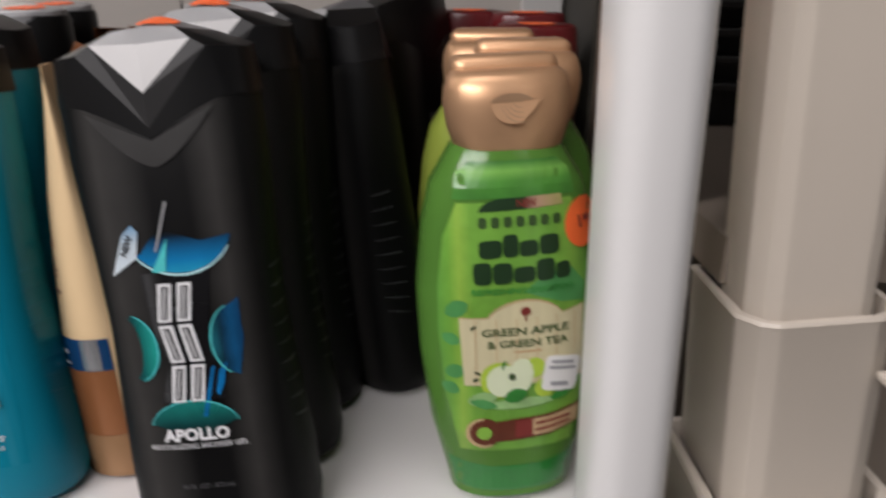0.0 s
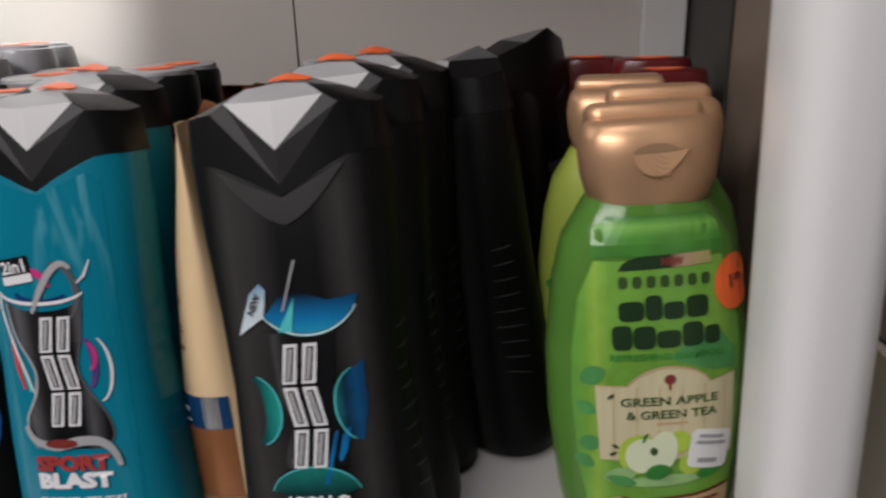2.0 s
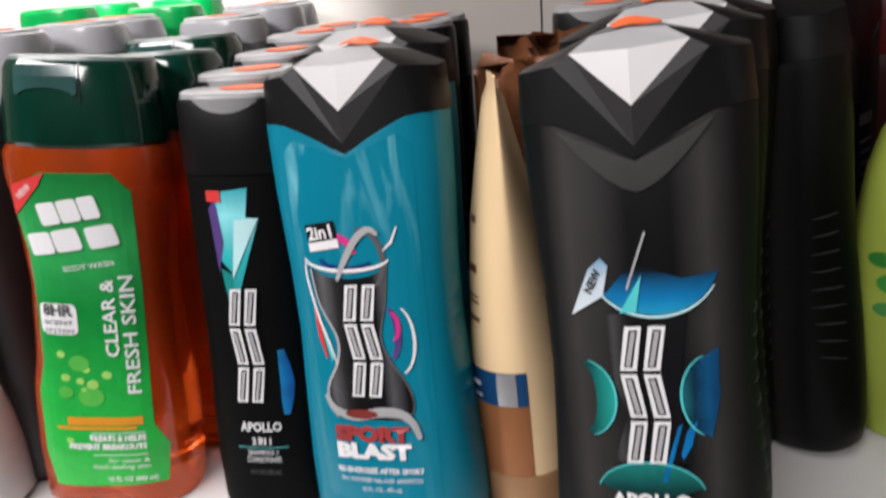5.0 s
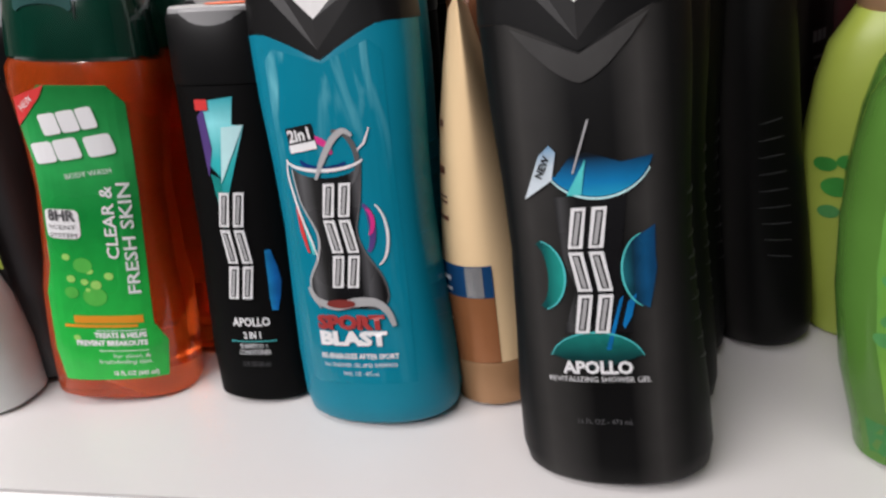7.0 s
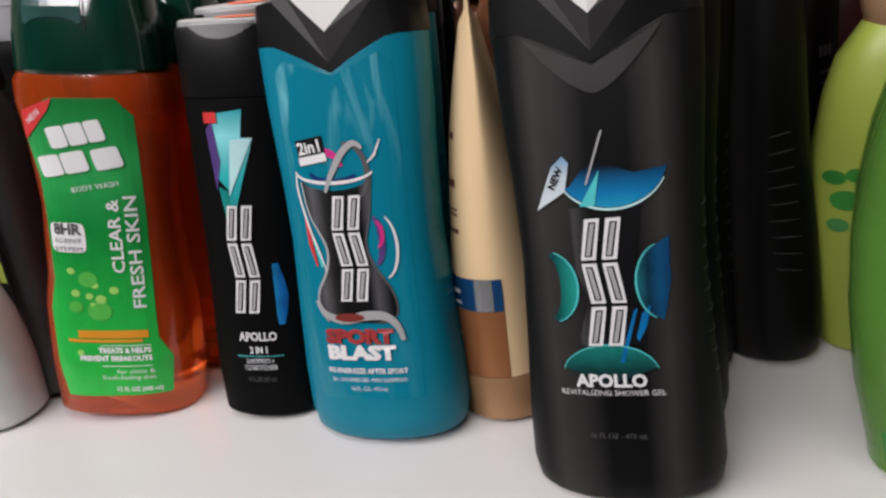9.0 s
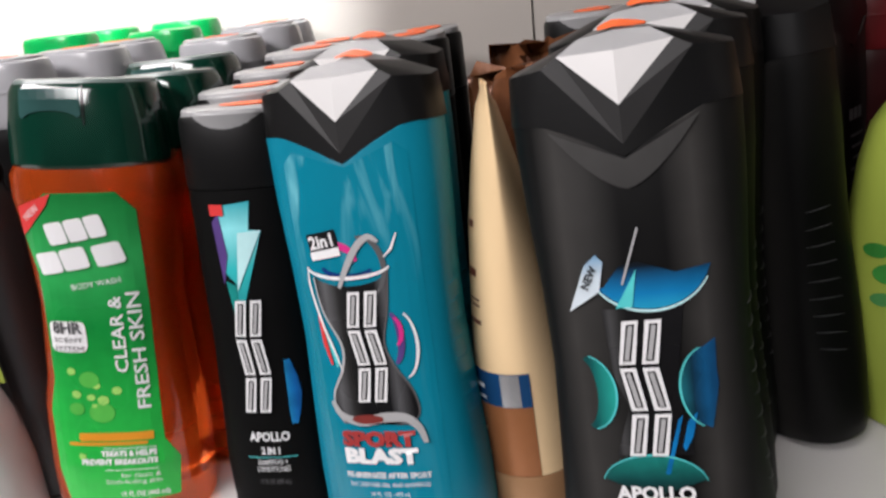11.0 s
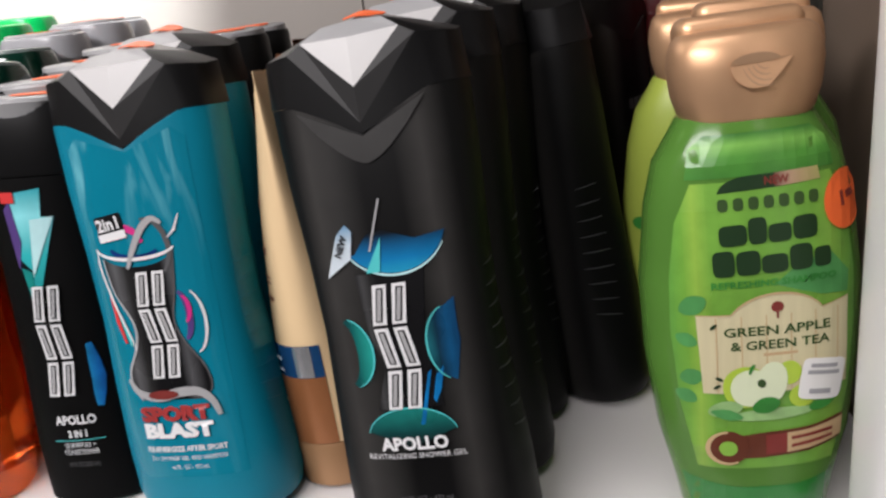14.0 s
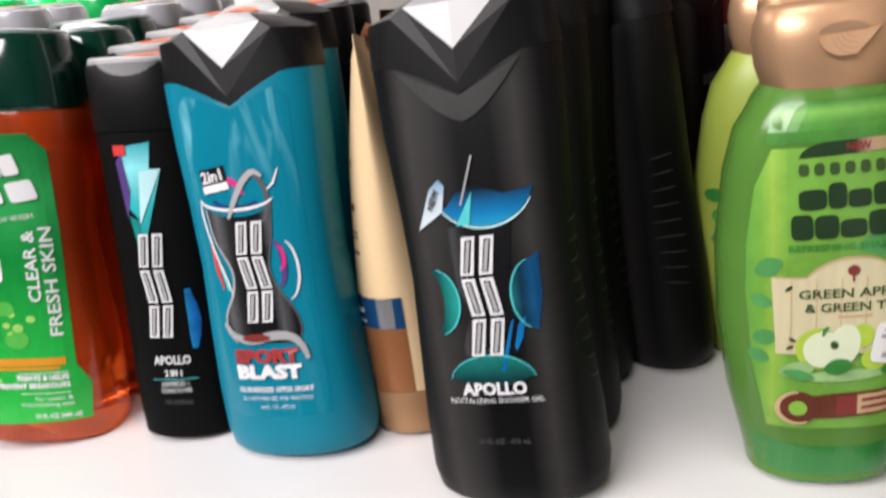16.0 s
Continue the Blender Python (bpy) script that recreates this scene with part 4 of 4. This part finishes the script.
        P("leaf_print", poly(blob(0.0205, 0.0572, 0.0118, 0.005, 1.7, 18)), M_LEAF, 0.0016)
        P("leaf_print", poly(blob(-0.0155, 0.0552, 0.012, 0.0045, 1.6, -14)), M_LEAFPALE, 0.0015)
        P("price_label", poly(blob(0.0198, 0.0675, 0.0172, 0.0172, 7, -9)), M_PAPER, 0.002, "white printed price label")
        for x, z, w, h in ((0.0205, 0.073, 0.0105, 0.0016), (0.0203, 0.0702, 0.0125, 0.0016), (0.0188, 0.0625, 0.0085, 0.0021)):
            P("price_bar", poly(rect(x, z, w, h, -9)), M_BARGREY, 0.0023)
        P("band", poly([(-0.0155, 0.045), (-0.002, 0.0465), (0.015, 0.0475), (0.0295, 0.05), (0.029, 0.0395), (0.015, 0.0365), (-0.002, 0.0352), (-0.0155, 0.0352)]), M_BROWN, 0.001)
        P("band_end", poly([(0.0068, 0.0458), (0.015, 0.0463), (0.0295, 0.0488), (0.029, 0.0407), (0.015, 0.0378), (0.0068, 0.0371)]), M_TAN, 0.0013)
        P("band_mid", poly([(-0.0012, 0.0455), (0.0068, 0.0458), (0.0068, 0.0371), (-0.0012, 0.0366)]), M_MAROON, 0.0013)
        P("band_bar", poly(rect(0.0165, 0.0442, 0.0165, 0.0014, 5)), M_MAROON, 0.0016)
        P("band_bar", poly(rect(0.0165, 0.041, 0.0165, 0.0014, 7)), M_MAROON, 0.0016)
        P("seal", poly(disc(-0.0155, 0.0403, 0.0078, 0.0076)), M_BROWN, 0.0015)
        P("seal_ring", stroke(arc(-0.0155, 0.0403, 0.0074, 0.0072, 90, 300), 0.0018), M_TAN, 0.0018)
        P("seal_eye", poly(disc(-0.0155, 0.0403, 0.0034)), M_GREENPANEL, 0.0019)
        P("price_dot", poly(disc(0.0298, 0.1348, 0.0088, 0.0108)), M_STICKER, 0.0016, "orange paper price dot")
        P("price_bar", poly(rect(0.0282, 0.1352, 0.0013, 0.0055, 8)), M_MAROON, 0.0019)
        P("price_bar", poly(rect(0.0315, 0.1365, 0.0034, 0.0026, 8)), M_MAROON, 0.0019)
    elif color is M_LIME:
        for x, z, r, m in ((-0.025, 0.086, 0.0072, M_LEAF), (-0.031, 0.097, 0.0052, M_LEAF), (-0.0215, 0.099, 0.005, M_LEAF), (-0.0275, 0.073, 0.005, M_LEAFPALE)):
            P("leaf_print", poly(disc(x, z, r, r * 0.7, 16)), m, 0.0005)
        P("cream_label", poly(rect(0.006, 0.082, 0.028, 0.034)), M_CREAM, 0.0006)
        P("brand_mark", poly(rect(0.002, 0.122, 0.026, 0.008), rect(0.002, 0.111, 0.028, 0.008)), M_DKTEXT, 0.0006)
    return root


# ---- plain flip-cap bottles further back ----
def flip_bottle(name, label, body_mat, cap_mat, height=0.21, w=0.027, d=0.02, dot=True, group="", tall_cap=0.03, category="body wash bottle"):
    root = thing(name, label, category, group)
    h = height - tall_cap
    rings = [(0.0, w * 0.85, d * 0.8, 2.5), (0.003, w, d, 2.5), (h * 0.5, w * 0.92, d * 0.95, 2.5), (h * 0.93, w * 1.02, d, 2.5), (h, w * 0.88, d * 0.86, 2.4)]
    part("body", loft(rings, 40), body_mat, root)
    cap = part("cap", loft([(h - 0.002, w * 0.93, d * 0.93, 2.4), (h + 0.002, w * 0.97, d * 0.97, 2.4), (h + tall_cap * 0.55, w * 0.93, d * 0.93, 2.5), (height - 0.004, w * 0.9, d * 0.9, 2.5), (height - 0.001, w * 0.86, d * 0.86, 2.4), (height, w * 0.8, d * 0.8, 2.3)], 40), cap_mat, root)
    if dot:
        part("lid", loft([(height + 0.0001, w * 0.79, d * 0.79, 2.3), (height + 0.0012, w * 0.78, d * 0.78, 2.3), (height + 0.0016, w * 0.74, d * 0.74, 2.3)], 40), M_LIDGREY, cap, "flat pale grey lid")
    part("lid_seam", loft([(h + tall_cap * 0.5, w * 0.945, d * 0.945, 2.5), (h + tall_cap * 0.53, w * 0.95, d * 0.95, 2.5), (h + tall_cap * 0.56, w * 0.94, d * 0.94, 2.5)], 40, close=False), cap_mat, cap)
    if dot:
        dot_sticker(cap, 0.003, -0.002, height + 0.0017, 0.0078)
    return root


# ---- squeeze tube standing on its cap ----
def tube(label, body_mat, bands=True, height=0.19, wavy=False, seed=0):
    root = thing("squeeze_tube", label, "tube", "tubes standing on their caps")
    rnd = random.Random(seed)
    rows = [(0.024, 0.0225, 0.0225, 2.0), (0.05, 0.0232, 0.0222, 2.0), (0.075, 0.0243, 0.0213, 1.9), (0.113, 0.0265, 0.0175, 1.75), (0.138, 0.028, 0.0145, 1.65), (0.1625, 0.0297, 0.0098, 1.6), (height - 0.009, 0.031, 0.0045, 1.7), (height - 0.004, 0.0312, 0.0014, 2.2), (height, 0.0312, 0.0009, 3.0)]
    bm = loft(rows, 48, high=(lambda x, y: height + (0.0035 * math.sin(x * 420 + seed) + 0.002 * math.sin(x * 900)) * (1 if wavy else 0.15)))
    if wavy:
        for v in bm.verts:
            k = max(0, (v.co.z - 0.13) / 0.06)
            v.co.y += k * 0.006 * math.sin(v.co.x * 330 + seed * 2) + k * rnd.uniform(-0.0008, 0.0008)
    body = part("body", bm, body_mat, root)
    part("cap", loft([(0.0, 0.0205, 0.0205, 2), (0.0015, 0.0222, 0.0222, 2), (0.022, 0.0232, 0.0232, 2), (0.0236, 0.0225, 0.0225, 2)], 48), M_TUBECAP, root, "bronze screw cap used as a foot")
    if bands:
        def sleeve(name, z0, z1, m, lift, a0=0.0, a1=2 * math.pi):
            b = bmesh.new()
            n, k = 40, 5
            g = []
            for j in range(k):
                z = z0 + (z1 - z0) * j / (k - 1)
                a, d, _ = size_at(rows, z)
                g.append([b.verts.new(((a + lift) * math.sin(a0 + (a1 - a0) * i / n), -(d + lift) * math.cos(a0 + (a1 - a0) * i / n), z)) for i in range(n + 1)])
            for r0, r1 in zip(g, g[1:]):
                for i in range(n):
                    b.faces.new((r0[i], r0[i + 1], r1[i + 1], r1[i]))
            part(name, b, m, body)
        sleeve("copper_band", 0.0242, 0.0585, M_COPPER, 0.0003, -1.4, 1.66)
        sleeve("navy_band", 0.0585, 0.0745, M_NAVY, 0.0004, -1.4, 1.66)
        sleeve("silver_flash", 0.0588, 0.0742, M_SHINE, 0.0006, 1.05, 1.45)
        surf = front(rows)
        for z, w, h in ((0.139, 0.006, 0.003), (0.118, 0.008, 0.0035), (0.106, 0.011, 0.001), (0.1035, 0.011, 0.001), (0.096, 0.012, 0.002)):
            print_on("print_bar", poly(rect(0.009, z, w, h)), M_BROWN, body, surf, 0.0004)
        print_on("print_bar", poly(rect(0.01, 0.067, 0.009, 0.0022), rect(0.01, 0.0615, 0.01, 0.0014)), M_INK_W, body, surf, 0.0009)
        print_on("print_bar", poly(rect(0.01, 0.046, 0.007, 0.0018), rect(0.01, 0.034, 0.007, 0.0018)), M_TUBE, body, surf, 0.0009)
    return root


# ---- the shelf and what closes it ----
def ground(name, bm, m, label, parent=None):
    return tagged(part(name, bm, m, parent, smooth=False), label, kind="structure")


def slab(pts, z0, z1):
    bm = bmesh.new()
    lo = [bm.verts.new((x, y, z0)) for x, y in pts]
    hi = [bm.verts.new((x, y, z1)) for x, y in pts]
    bm.faces.new(hi)
    bm.faces.new(lo[::-1])
    for i in range(len(pts)):
        j = (i + 1) % len(pts)
        bm.faces.new((lo[i], lo[j], hi[j], hi[i]))
    return bm


SHELF_TOP = -0.004
EDGE = lambda x: -0.0445 + (x + 0.256) * 0.12  # noqa: E731  the shelf's front line
ground("shelf", slab([(-0.95, EDGE(-0.95)), (0.2, EDGE(0.2)), (0.2, 0.312), (-0.95, 0.312)], -0.024, SHELF_TOP), M_SHELF, "white laminate store shelf under the bottles")
rail = slab([(-0.95, EDGE(-0.95) - 0.016), (0.14, EDGE(0.14) - 0.016), (0.14, EDGE(0.14) - 0.0005), (-0.95, EDGE(-0.95) - 0.0005)], -0.054, -0.0055)
for v in rail.verts:
    if v.co.z > -0.014 and v.co.y < EDGE(v.co.x) - 0.01:
        v.co.z = -0.023
ground("shelf_edge", rail, M_SHELFEDGE, "bright white sloping rail along the shelf's front")
back = ground("wall_back", box(-0.077, 0.23, 0.312, 0.33, -1.0, 0.75), M_WALL, "warm grey back panel with an upright seam")
ground("wall_panel", box(-0.95, -0.0785, 0.312, 0.33, -1.0, 0.75), M_WALL, "warm grey back panel beside the seam")
ground("wall_seam", box(-0.0785, -0.077, 0.3165, 0.33, -1.0, 0.75), M_LOUVRE, "narrow dark seam between two back panels")
ground("trim_corner", box(0.168, 0.1985, 0.303, 0.3115, -0.02, 0.75, 0.002), M_STRIP, "white upright strip in the corner")
ground("side_upright", box(0.2005, 0.214, 0.21, 0.311, -1.0, 0.75), M_DARKSIDE, "dark olive-grey upright at the shelf's end")
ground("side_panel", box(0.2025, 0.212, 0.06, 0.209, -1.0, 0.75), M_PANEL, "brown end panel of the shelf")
ground("wall_left", box(-0.97, -0.951, -0.2, 0.33, -1.0, 0.75), M_WALL, "plain end panel closing the shelf")

# added out of view to keep lamp light off the back wall
ground("unseen_shade_shelf", box(-0.2, 0.2, 0.05, 0.311, 0.45, 0.47), M_SHELF, "unseen plain white shelf added overhead to shade the back wall")
post = tagged(part("shelf_post", slab(ring(0.016, 0.0225, 3.0, 48), -1.0, 0.75), M_POST), "white enamelled metal post in front of the shelf's end", "post")
post.matrix_basis = pose(0.1768, -0.004, 0, 0, -1.8, 0)

# ---- beige moulded stand beyond the post ----
STAND_LEAN = pose(-0.008, 0, 0, 0, -4.3, 0)
stand = thing("plastic_stand", "beige moulded plastic upright seated in a thick sleeve", "stand")


def rounded(x0, x1, y0, y1, c=0.02):
    """A chamfered plan with softened corners, front edge at y0."""
    raw = [(x0, y1), (x0, y0 + c), (x0 + c * 0.55, y0 + c * 0.22), (x0 + c * 1.1, y0), (x1 - c * 1.1, y0), (x1 - c * 0.55, y0 + c * 0.22), (x1, y0 + c), (x1, y1)]
    out = []
    for k, p in enumerate(raw):
        q, r = raw[k - 1], raw[(k + 1) % len(raw)]
        for f in (0.22, 0.1, 0.0):
            out.append((p[0] + (q[0] - p[0]) * f * 0.6, p[1] + (q[1] - p[1]) * f * 0.6))
        for f in (0.1, 0.22):
            out.append((p[0] + (r[0] - p[0]) * f * 0.6, p[1] + (r[1] - p[1]) * f * 0.6))
    return out


def hollow(pts, wall, z0, z1, lip):
    """A sleeve with a rounded rim."""
    c = Vector((sum(p[0] for p in pts) / len(pts), sum(p[1] for p in pts) / len(pts)))
    inner = [tuple(Vector(p) + (c - Vector(p)).normalized() * wall) for p in pts]
    levels = [(pts, z0), (pts, z1 - lip), ([tuple(Vector(p) + (Vector(p) - c).normalized() * 0.001) for p in pts], z1 - lip * 0.5), (pts, z1), (inner, z1), (inner, z1 - 0.03)]
    bm = bmesh.new()
    rows = [[bm.verts.new((x, y, z)) for x, y in ps] for ps, z in levels]
    for r0, r1 in zip(rows, rows[1:]):
        for i in range(len(pts)):
            j = (i + 1) % len(pts)
            bm.faces.new((r0[i], r0[j], r1[j], r1[i]))
    return bm


part("column", slab(rounded(0.2345, 0.2855, -0.007, 0.024, 0.009), -0.6, 0.75), M_BEIGE, stand, sharp=0.6)
sleeve = part("sleeve", hollow(rounded(0.2302, 0.2915, -0.0132, 0.046, 0.011), 0.0028, 0.004, 0.0955, 0.003), M_BEIGE, stand, sharp=0.6)
part("sleeve_foot", hollow(rounded(0.2225, 0.2995, -0.0215, 0.054, 0.014), 0.004, -1.0, 0.0095, 0.004), M_BEIGE, stand, sharp=0.6)
part("flange", box(0.2815, 0.3, -0.0225, -0.0122, 0.068, 0.0722, 0.0015), M_BEIGE, sleeve, smooth=False)

stand.matrix_basis = STAND_LEAN

grille = thing("louvred_panel", "black slatted panel behind the beige stand", "panel")
part("backing", box(0.216, 0.62, 0.24, 0.25, -1.0, 0.75), M_LOUVRE, grille, smooth=False)
for i in range(34):
    s = part("slat", box(0.216, 0.62, 0.22, 0.236, 0.16 + i * 0.017, 0.165 + i * 0.017, 0.001, 1), M_LOUVRE, grille, smooth=False)
ground("shelf_beyond", box(0.216, 0.62, 0.02, 0.238, 0.115, 0.135), M_SIDE, "taupe shelf beyond the post")
ground("shelf_beyond_face", box(0.216, 0.62, 0.098, 0.108, -1.0, 0.1148), M_SIDE, "taupe panel under the shelf beyond the post")

# ---- the room ----
ground("floor", box(-1.9, 1.5, -1.9, 0.6, -1.05, -1.0), M_FLOOR, "pale store floor")
ground("ceiling", box(-1.9, 1.5, -1.9, 0.6, 1.8, 1.85), M_ROOM, "plain store ceiling")
ground("wall_front", box(-1.9, 1.5, -1.95, -1.9, -1, 1.8), M_ROOM, "plain store wall behind the camera")
ground("wall_far", box(-1.9, 1.5, 0.6, 0.65, -1, 1.8), M_ROOM, "plain store wall behind the shelf")
ground("wall_east", box(1.5, 1.55, -1.9, 0.6, -1, 1.8), M_ROOM, "plain store wall")
ground("wall_west", box(-1.95, -1.9, -1.9, 0.6, -1, 1.8), M_ROOM, "plain store wall")


def stand_at(x, y, rz=0.0, rx=0.0, ry=0.0, tall=1.018):
    return pose(x, y, SHELF_TOP, rx, ry, 0) @ pose(0, 0, 0, 0, 0, rz) @ Matrix.Diagonal((1, 1, tall, 1))


# ---- black gel bottles ----
gel = gel_bottle(M_BLACK, print_black, "tall matte black shower gel bottle with a silver triangular emblem", group="black gel bottles")
dot_sticker([c for c in gel.children if c.name.startswith("cap")][0], 0.002, 0.004, 0.2178, 0.0064, sx=1.3, tilt=0.2, sag=0.17)
gel.matrix_basis = stand_at(0.0086, 0.0252, 0, -6.08, -5.1, 1.0133)
for x, y, rz, rx, ry in ((0.013, 0.0745, 2, -4.5, -3.8), (0.02, 0.1235, -3, -3, -3.2)):
    copy_thing(gel, stand_at(x, y, rz, rx, ry))
turned = gel_bottle(M_BLACK, print_plain, "black shower gel bottle turned to show its ribbed side", group="black gel bottles")
turned.matrix_basis = stand_at(0.0735, 0.156, -57, -2, -7.2)
rear_view = gel_bottle(M_BLACK, print_back, "black shower gel bottle turned with its back print outward", group="black gel bottles")
rear_view.matrix_basis = stand_at(0.092, 0.222, -122, -1, -2, 1.048)

# ---- teal gel bottles ----
teal = gel_bottle(M_TEAL, print_teal, "glossy teal shower gel bottle with a black chevron cap", group="teal gel bottles")
dot_sticker([c for c in teal.children if c.name.startswith("cap")][0], 0.003, 0.005, 0.218, 0.0062, sx=1.3, tilt=0.2, sag=0.17)
teal.matrix_basis = stand_at(-0.1095, 0.0476, 2, -5.77, -2.85, 0.995)
copy_thing(teal, stand_at(-0.12, 0.099, 0, -4, -2.5))

# ---- slim black bottles ----
slim = slim_bottle("slim black shampoo bottle with grey flip lid and teal bolt")
slim.matrix_basis = stand_at(-0.1775, 0.0505, 10, -6.46, 0.73, 0.992)
for x, y, rz in ((-0.181, 0.094, 4), (-0.184, 0.135, -3), (-0.185, 0.177, 0), (-0.189, 0.219, 5), (-0.136, 0.206, 3), (-0.139, 0.252, -4), (-0.034, 0.272, 0)):
    copy_thing(slim, stand_at(x, y - 0.004, rz, -1 - 20 * max(0, 0.21 - y), -1, 1.018 + 0.05 * min(1, max(0, (y - 0.1) / 0.08))))

# ---- amber body wash ----
amber = amber_bottle("clear amber body wash bottle with dark green cap and label")
amber.matrix_basis = stand_at(-0.2622, 0.0434, 16, -6.95, 3.6, 1.046)
amber2 = amber_bottle("clear amber body wash bottle standing behind another", printed=False)
amber2.matrix_basis = stand_at(-0.243, 0.099, 0, -5, -1)
copy_thing(amber2, stand_at(-0.257, 0.153, 4, -2.5, -1))

# ---- bottles at the back and the end of the row ----
g1 = flip_bottle("body_wash_bottle", "dark bottle with a silver-grey cap and orange price dot", M_GREYBODY, M_GREYCAP, 0.218, 0.03, 0.021, True, "silver-grey capped bottles")
g1.matrix_basis = stand_at(-0.258, 0.203)
for x, y, rz in ((-0.252, 0.243, 5), (-0.262, 0.284, -5), (-0.318, 0.15, 3), (-0.326, 0.195, -2), (-0.332, 0.105, 0)):
    copy_thing(g1, stand_at(x, y, rz))
e1 = flip_bottle("body_wash_bottle", "bottle with a bright green flip cap near the back wall", M_GREYBODY, M_BRIGHTGREEN, 0.227, 0.029, 0.02, False, "bright green capped bottles")
e1.matrix_basis = stand_at(-0.325, 0.242)
for x, y, rz in ((-0.398, 0.225, 4), (-0.4, 0.275, 0), (-0.336, 0.285, 0)):
    copy_thing(e1, stand_at(x, y, rz))
dark = flip_bottle("shampoo_bottle", "charcoal bottle with a black and yellow-green label", M_GREYBODY, M_CAP, 0.2, 0.027, 0.02, False, "", category="shampoo bottle")
dark.matrix_basis = stand_at(-0.328, 0.05, 0, -2, -2)
ds = lambda x, z: -0.0202  # noqa: E731
print_on("label", poly(rect(0, 0.085, 0.036, 0.09)), M_INK_K, dark, ds, 0.0004)
print_on("label_patch", poly(rect(0.006, 0.078, 0.022, 0.012)), M_LIME, dark, ds, 0.0008)
print_on("label_bar", poly(rect(0.004, 0.098, 0.026, 0.009)), M_INK_S, dark, ds, 0.0008)
pale = thing("lotion_bottle", "short pale grey glossy bottle at the shelf's front", "bottle")
part("body", loft([(0, 0.026, 0.02, 2.3), (0.003, 0.03, 0.024, 2.3), (0.03, 0.031, 0.025, 2.3), (0.06, 0.0285, 0.0235, 2.3), (0.078, 0.022, 0.019, 2.2), (0.086, 0.012, 0.012, 2.0)], 48), M_PALEBODY, pale)
part("cap", loft([(0.084, 0.012, 0.012, 2), (0.086, 0.013, 0.013, 2), (0.104, 0.0125, 0.0125, 2), (0.106, 0.011, 0.011, 2)], 32), M_PALEBODY, pale)
pale.matrix_basis = stand_at(-0.338, 0.018)

# ---- tubes ----
t1 = tube("beige squeeze tube with copper and navy bands, crimped end up", M_TUBE, height=0.195)
t1.matrix_basis = stand_at(-0.0542, 0.0715, -75, -4, -3.5)
t2 = tube("brown foil tube with a crinkled crimped end", M_WRAP, bands=False, height=0.194, wavy=True, seed=3)
t2.matrix_basis = stand_at(-0.056, 0.121, -35, -3, -2)
t3 = tube("brown foil tube with a crinkled crimped end", M_WRAP, bands=False, height=0.2, wavy=True, seed=8)
t3.matrix_basis = stand_at(-0.05, 0.172, 20, 0, 0)

# ---- rose-gold capped bottles and red caps ----
apple = apple_bottle("clear green shampoo bottle with rose-gold cap and cream label")
apple.matrix_basis = stand_at(0.1376, 0.0502, 5, -3.75, -2.54, 1.0104)
apple2 = apple_bottle("clear green shampoo bottle behind another, rose-gold cap", printed=False)
apple2.matrix_basis = stand_at(0.146, 0.1, 0, -2, -1)
lime = apple_bottle("opaque lime green conditioner bottle with a rose-gold cap", printed=False, color=M_LIME)
lime.matrix_basis = stand_at(0.136, 0.156, -6, -1, -1)
r1 = flip_bottle("conditioner_bottle", "dark red bottle with a glossy red flip cap", M_REDBODY, M_REDCAP, 0.203, 0.027, 0.019, False, "red capped bottles", category="conditioner bottle")
r1.matrix_basis = stand_at(0.164, 0.203)
dot_sticker([c for c in r1.children if c.name.startswith("cap")][0], 0, -0.004, 0.2034, 0.008)
for x, y in ((0.165, 0.245), (0.128, 0.265)):
    copy_thing(r1, stand_at(x, y))
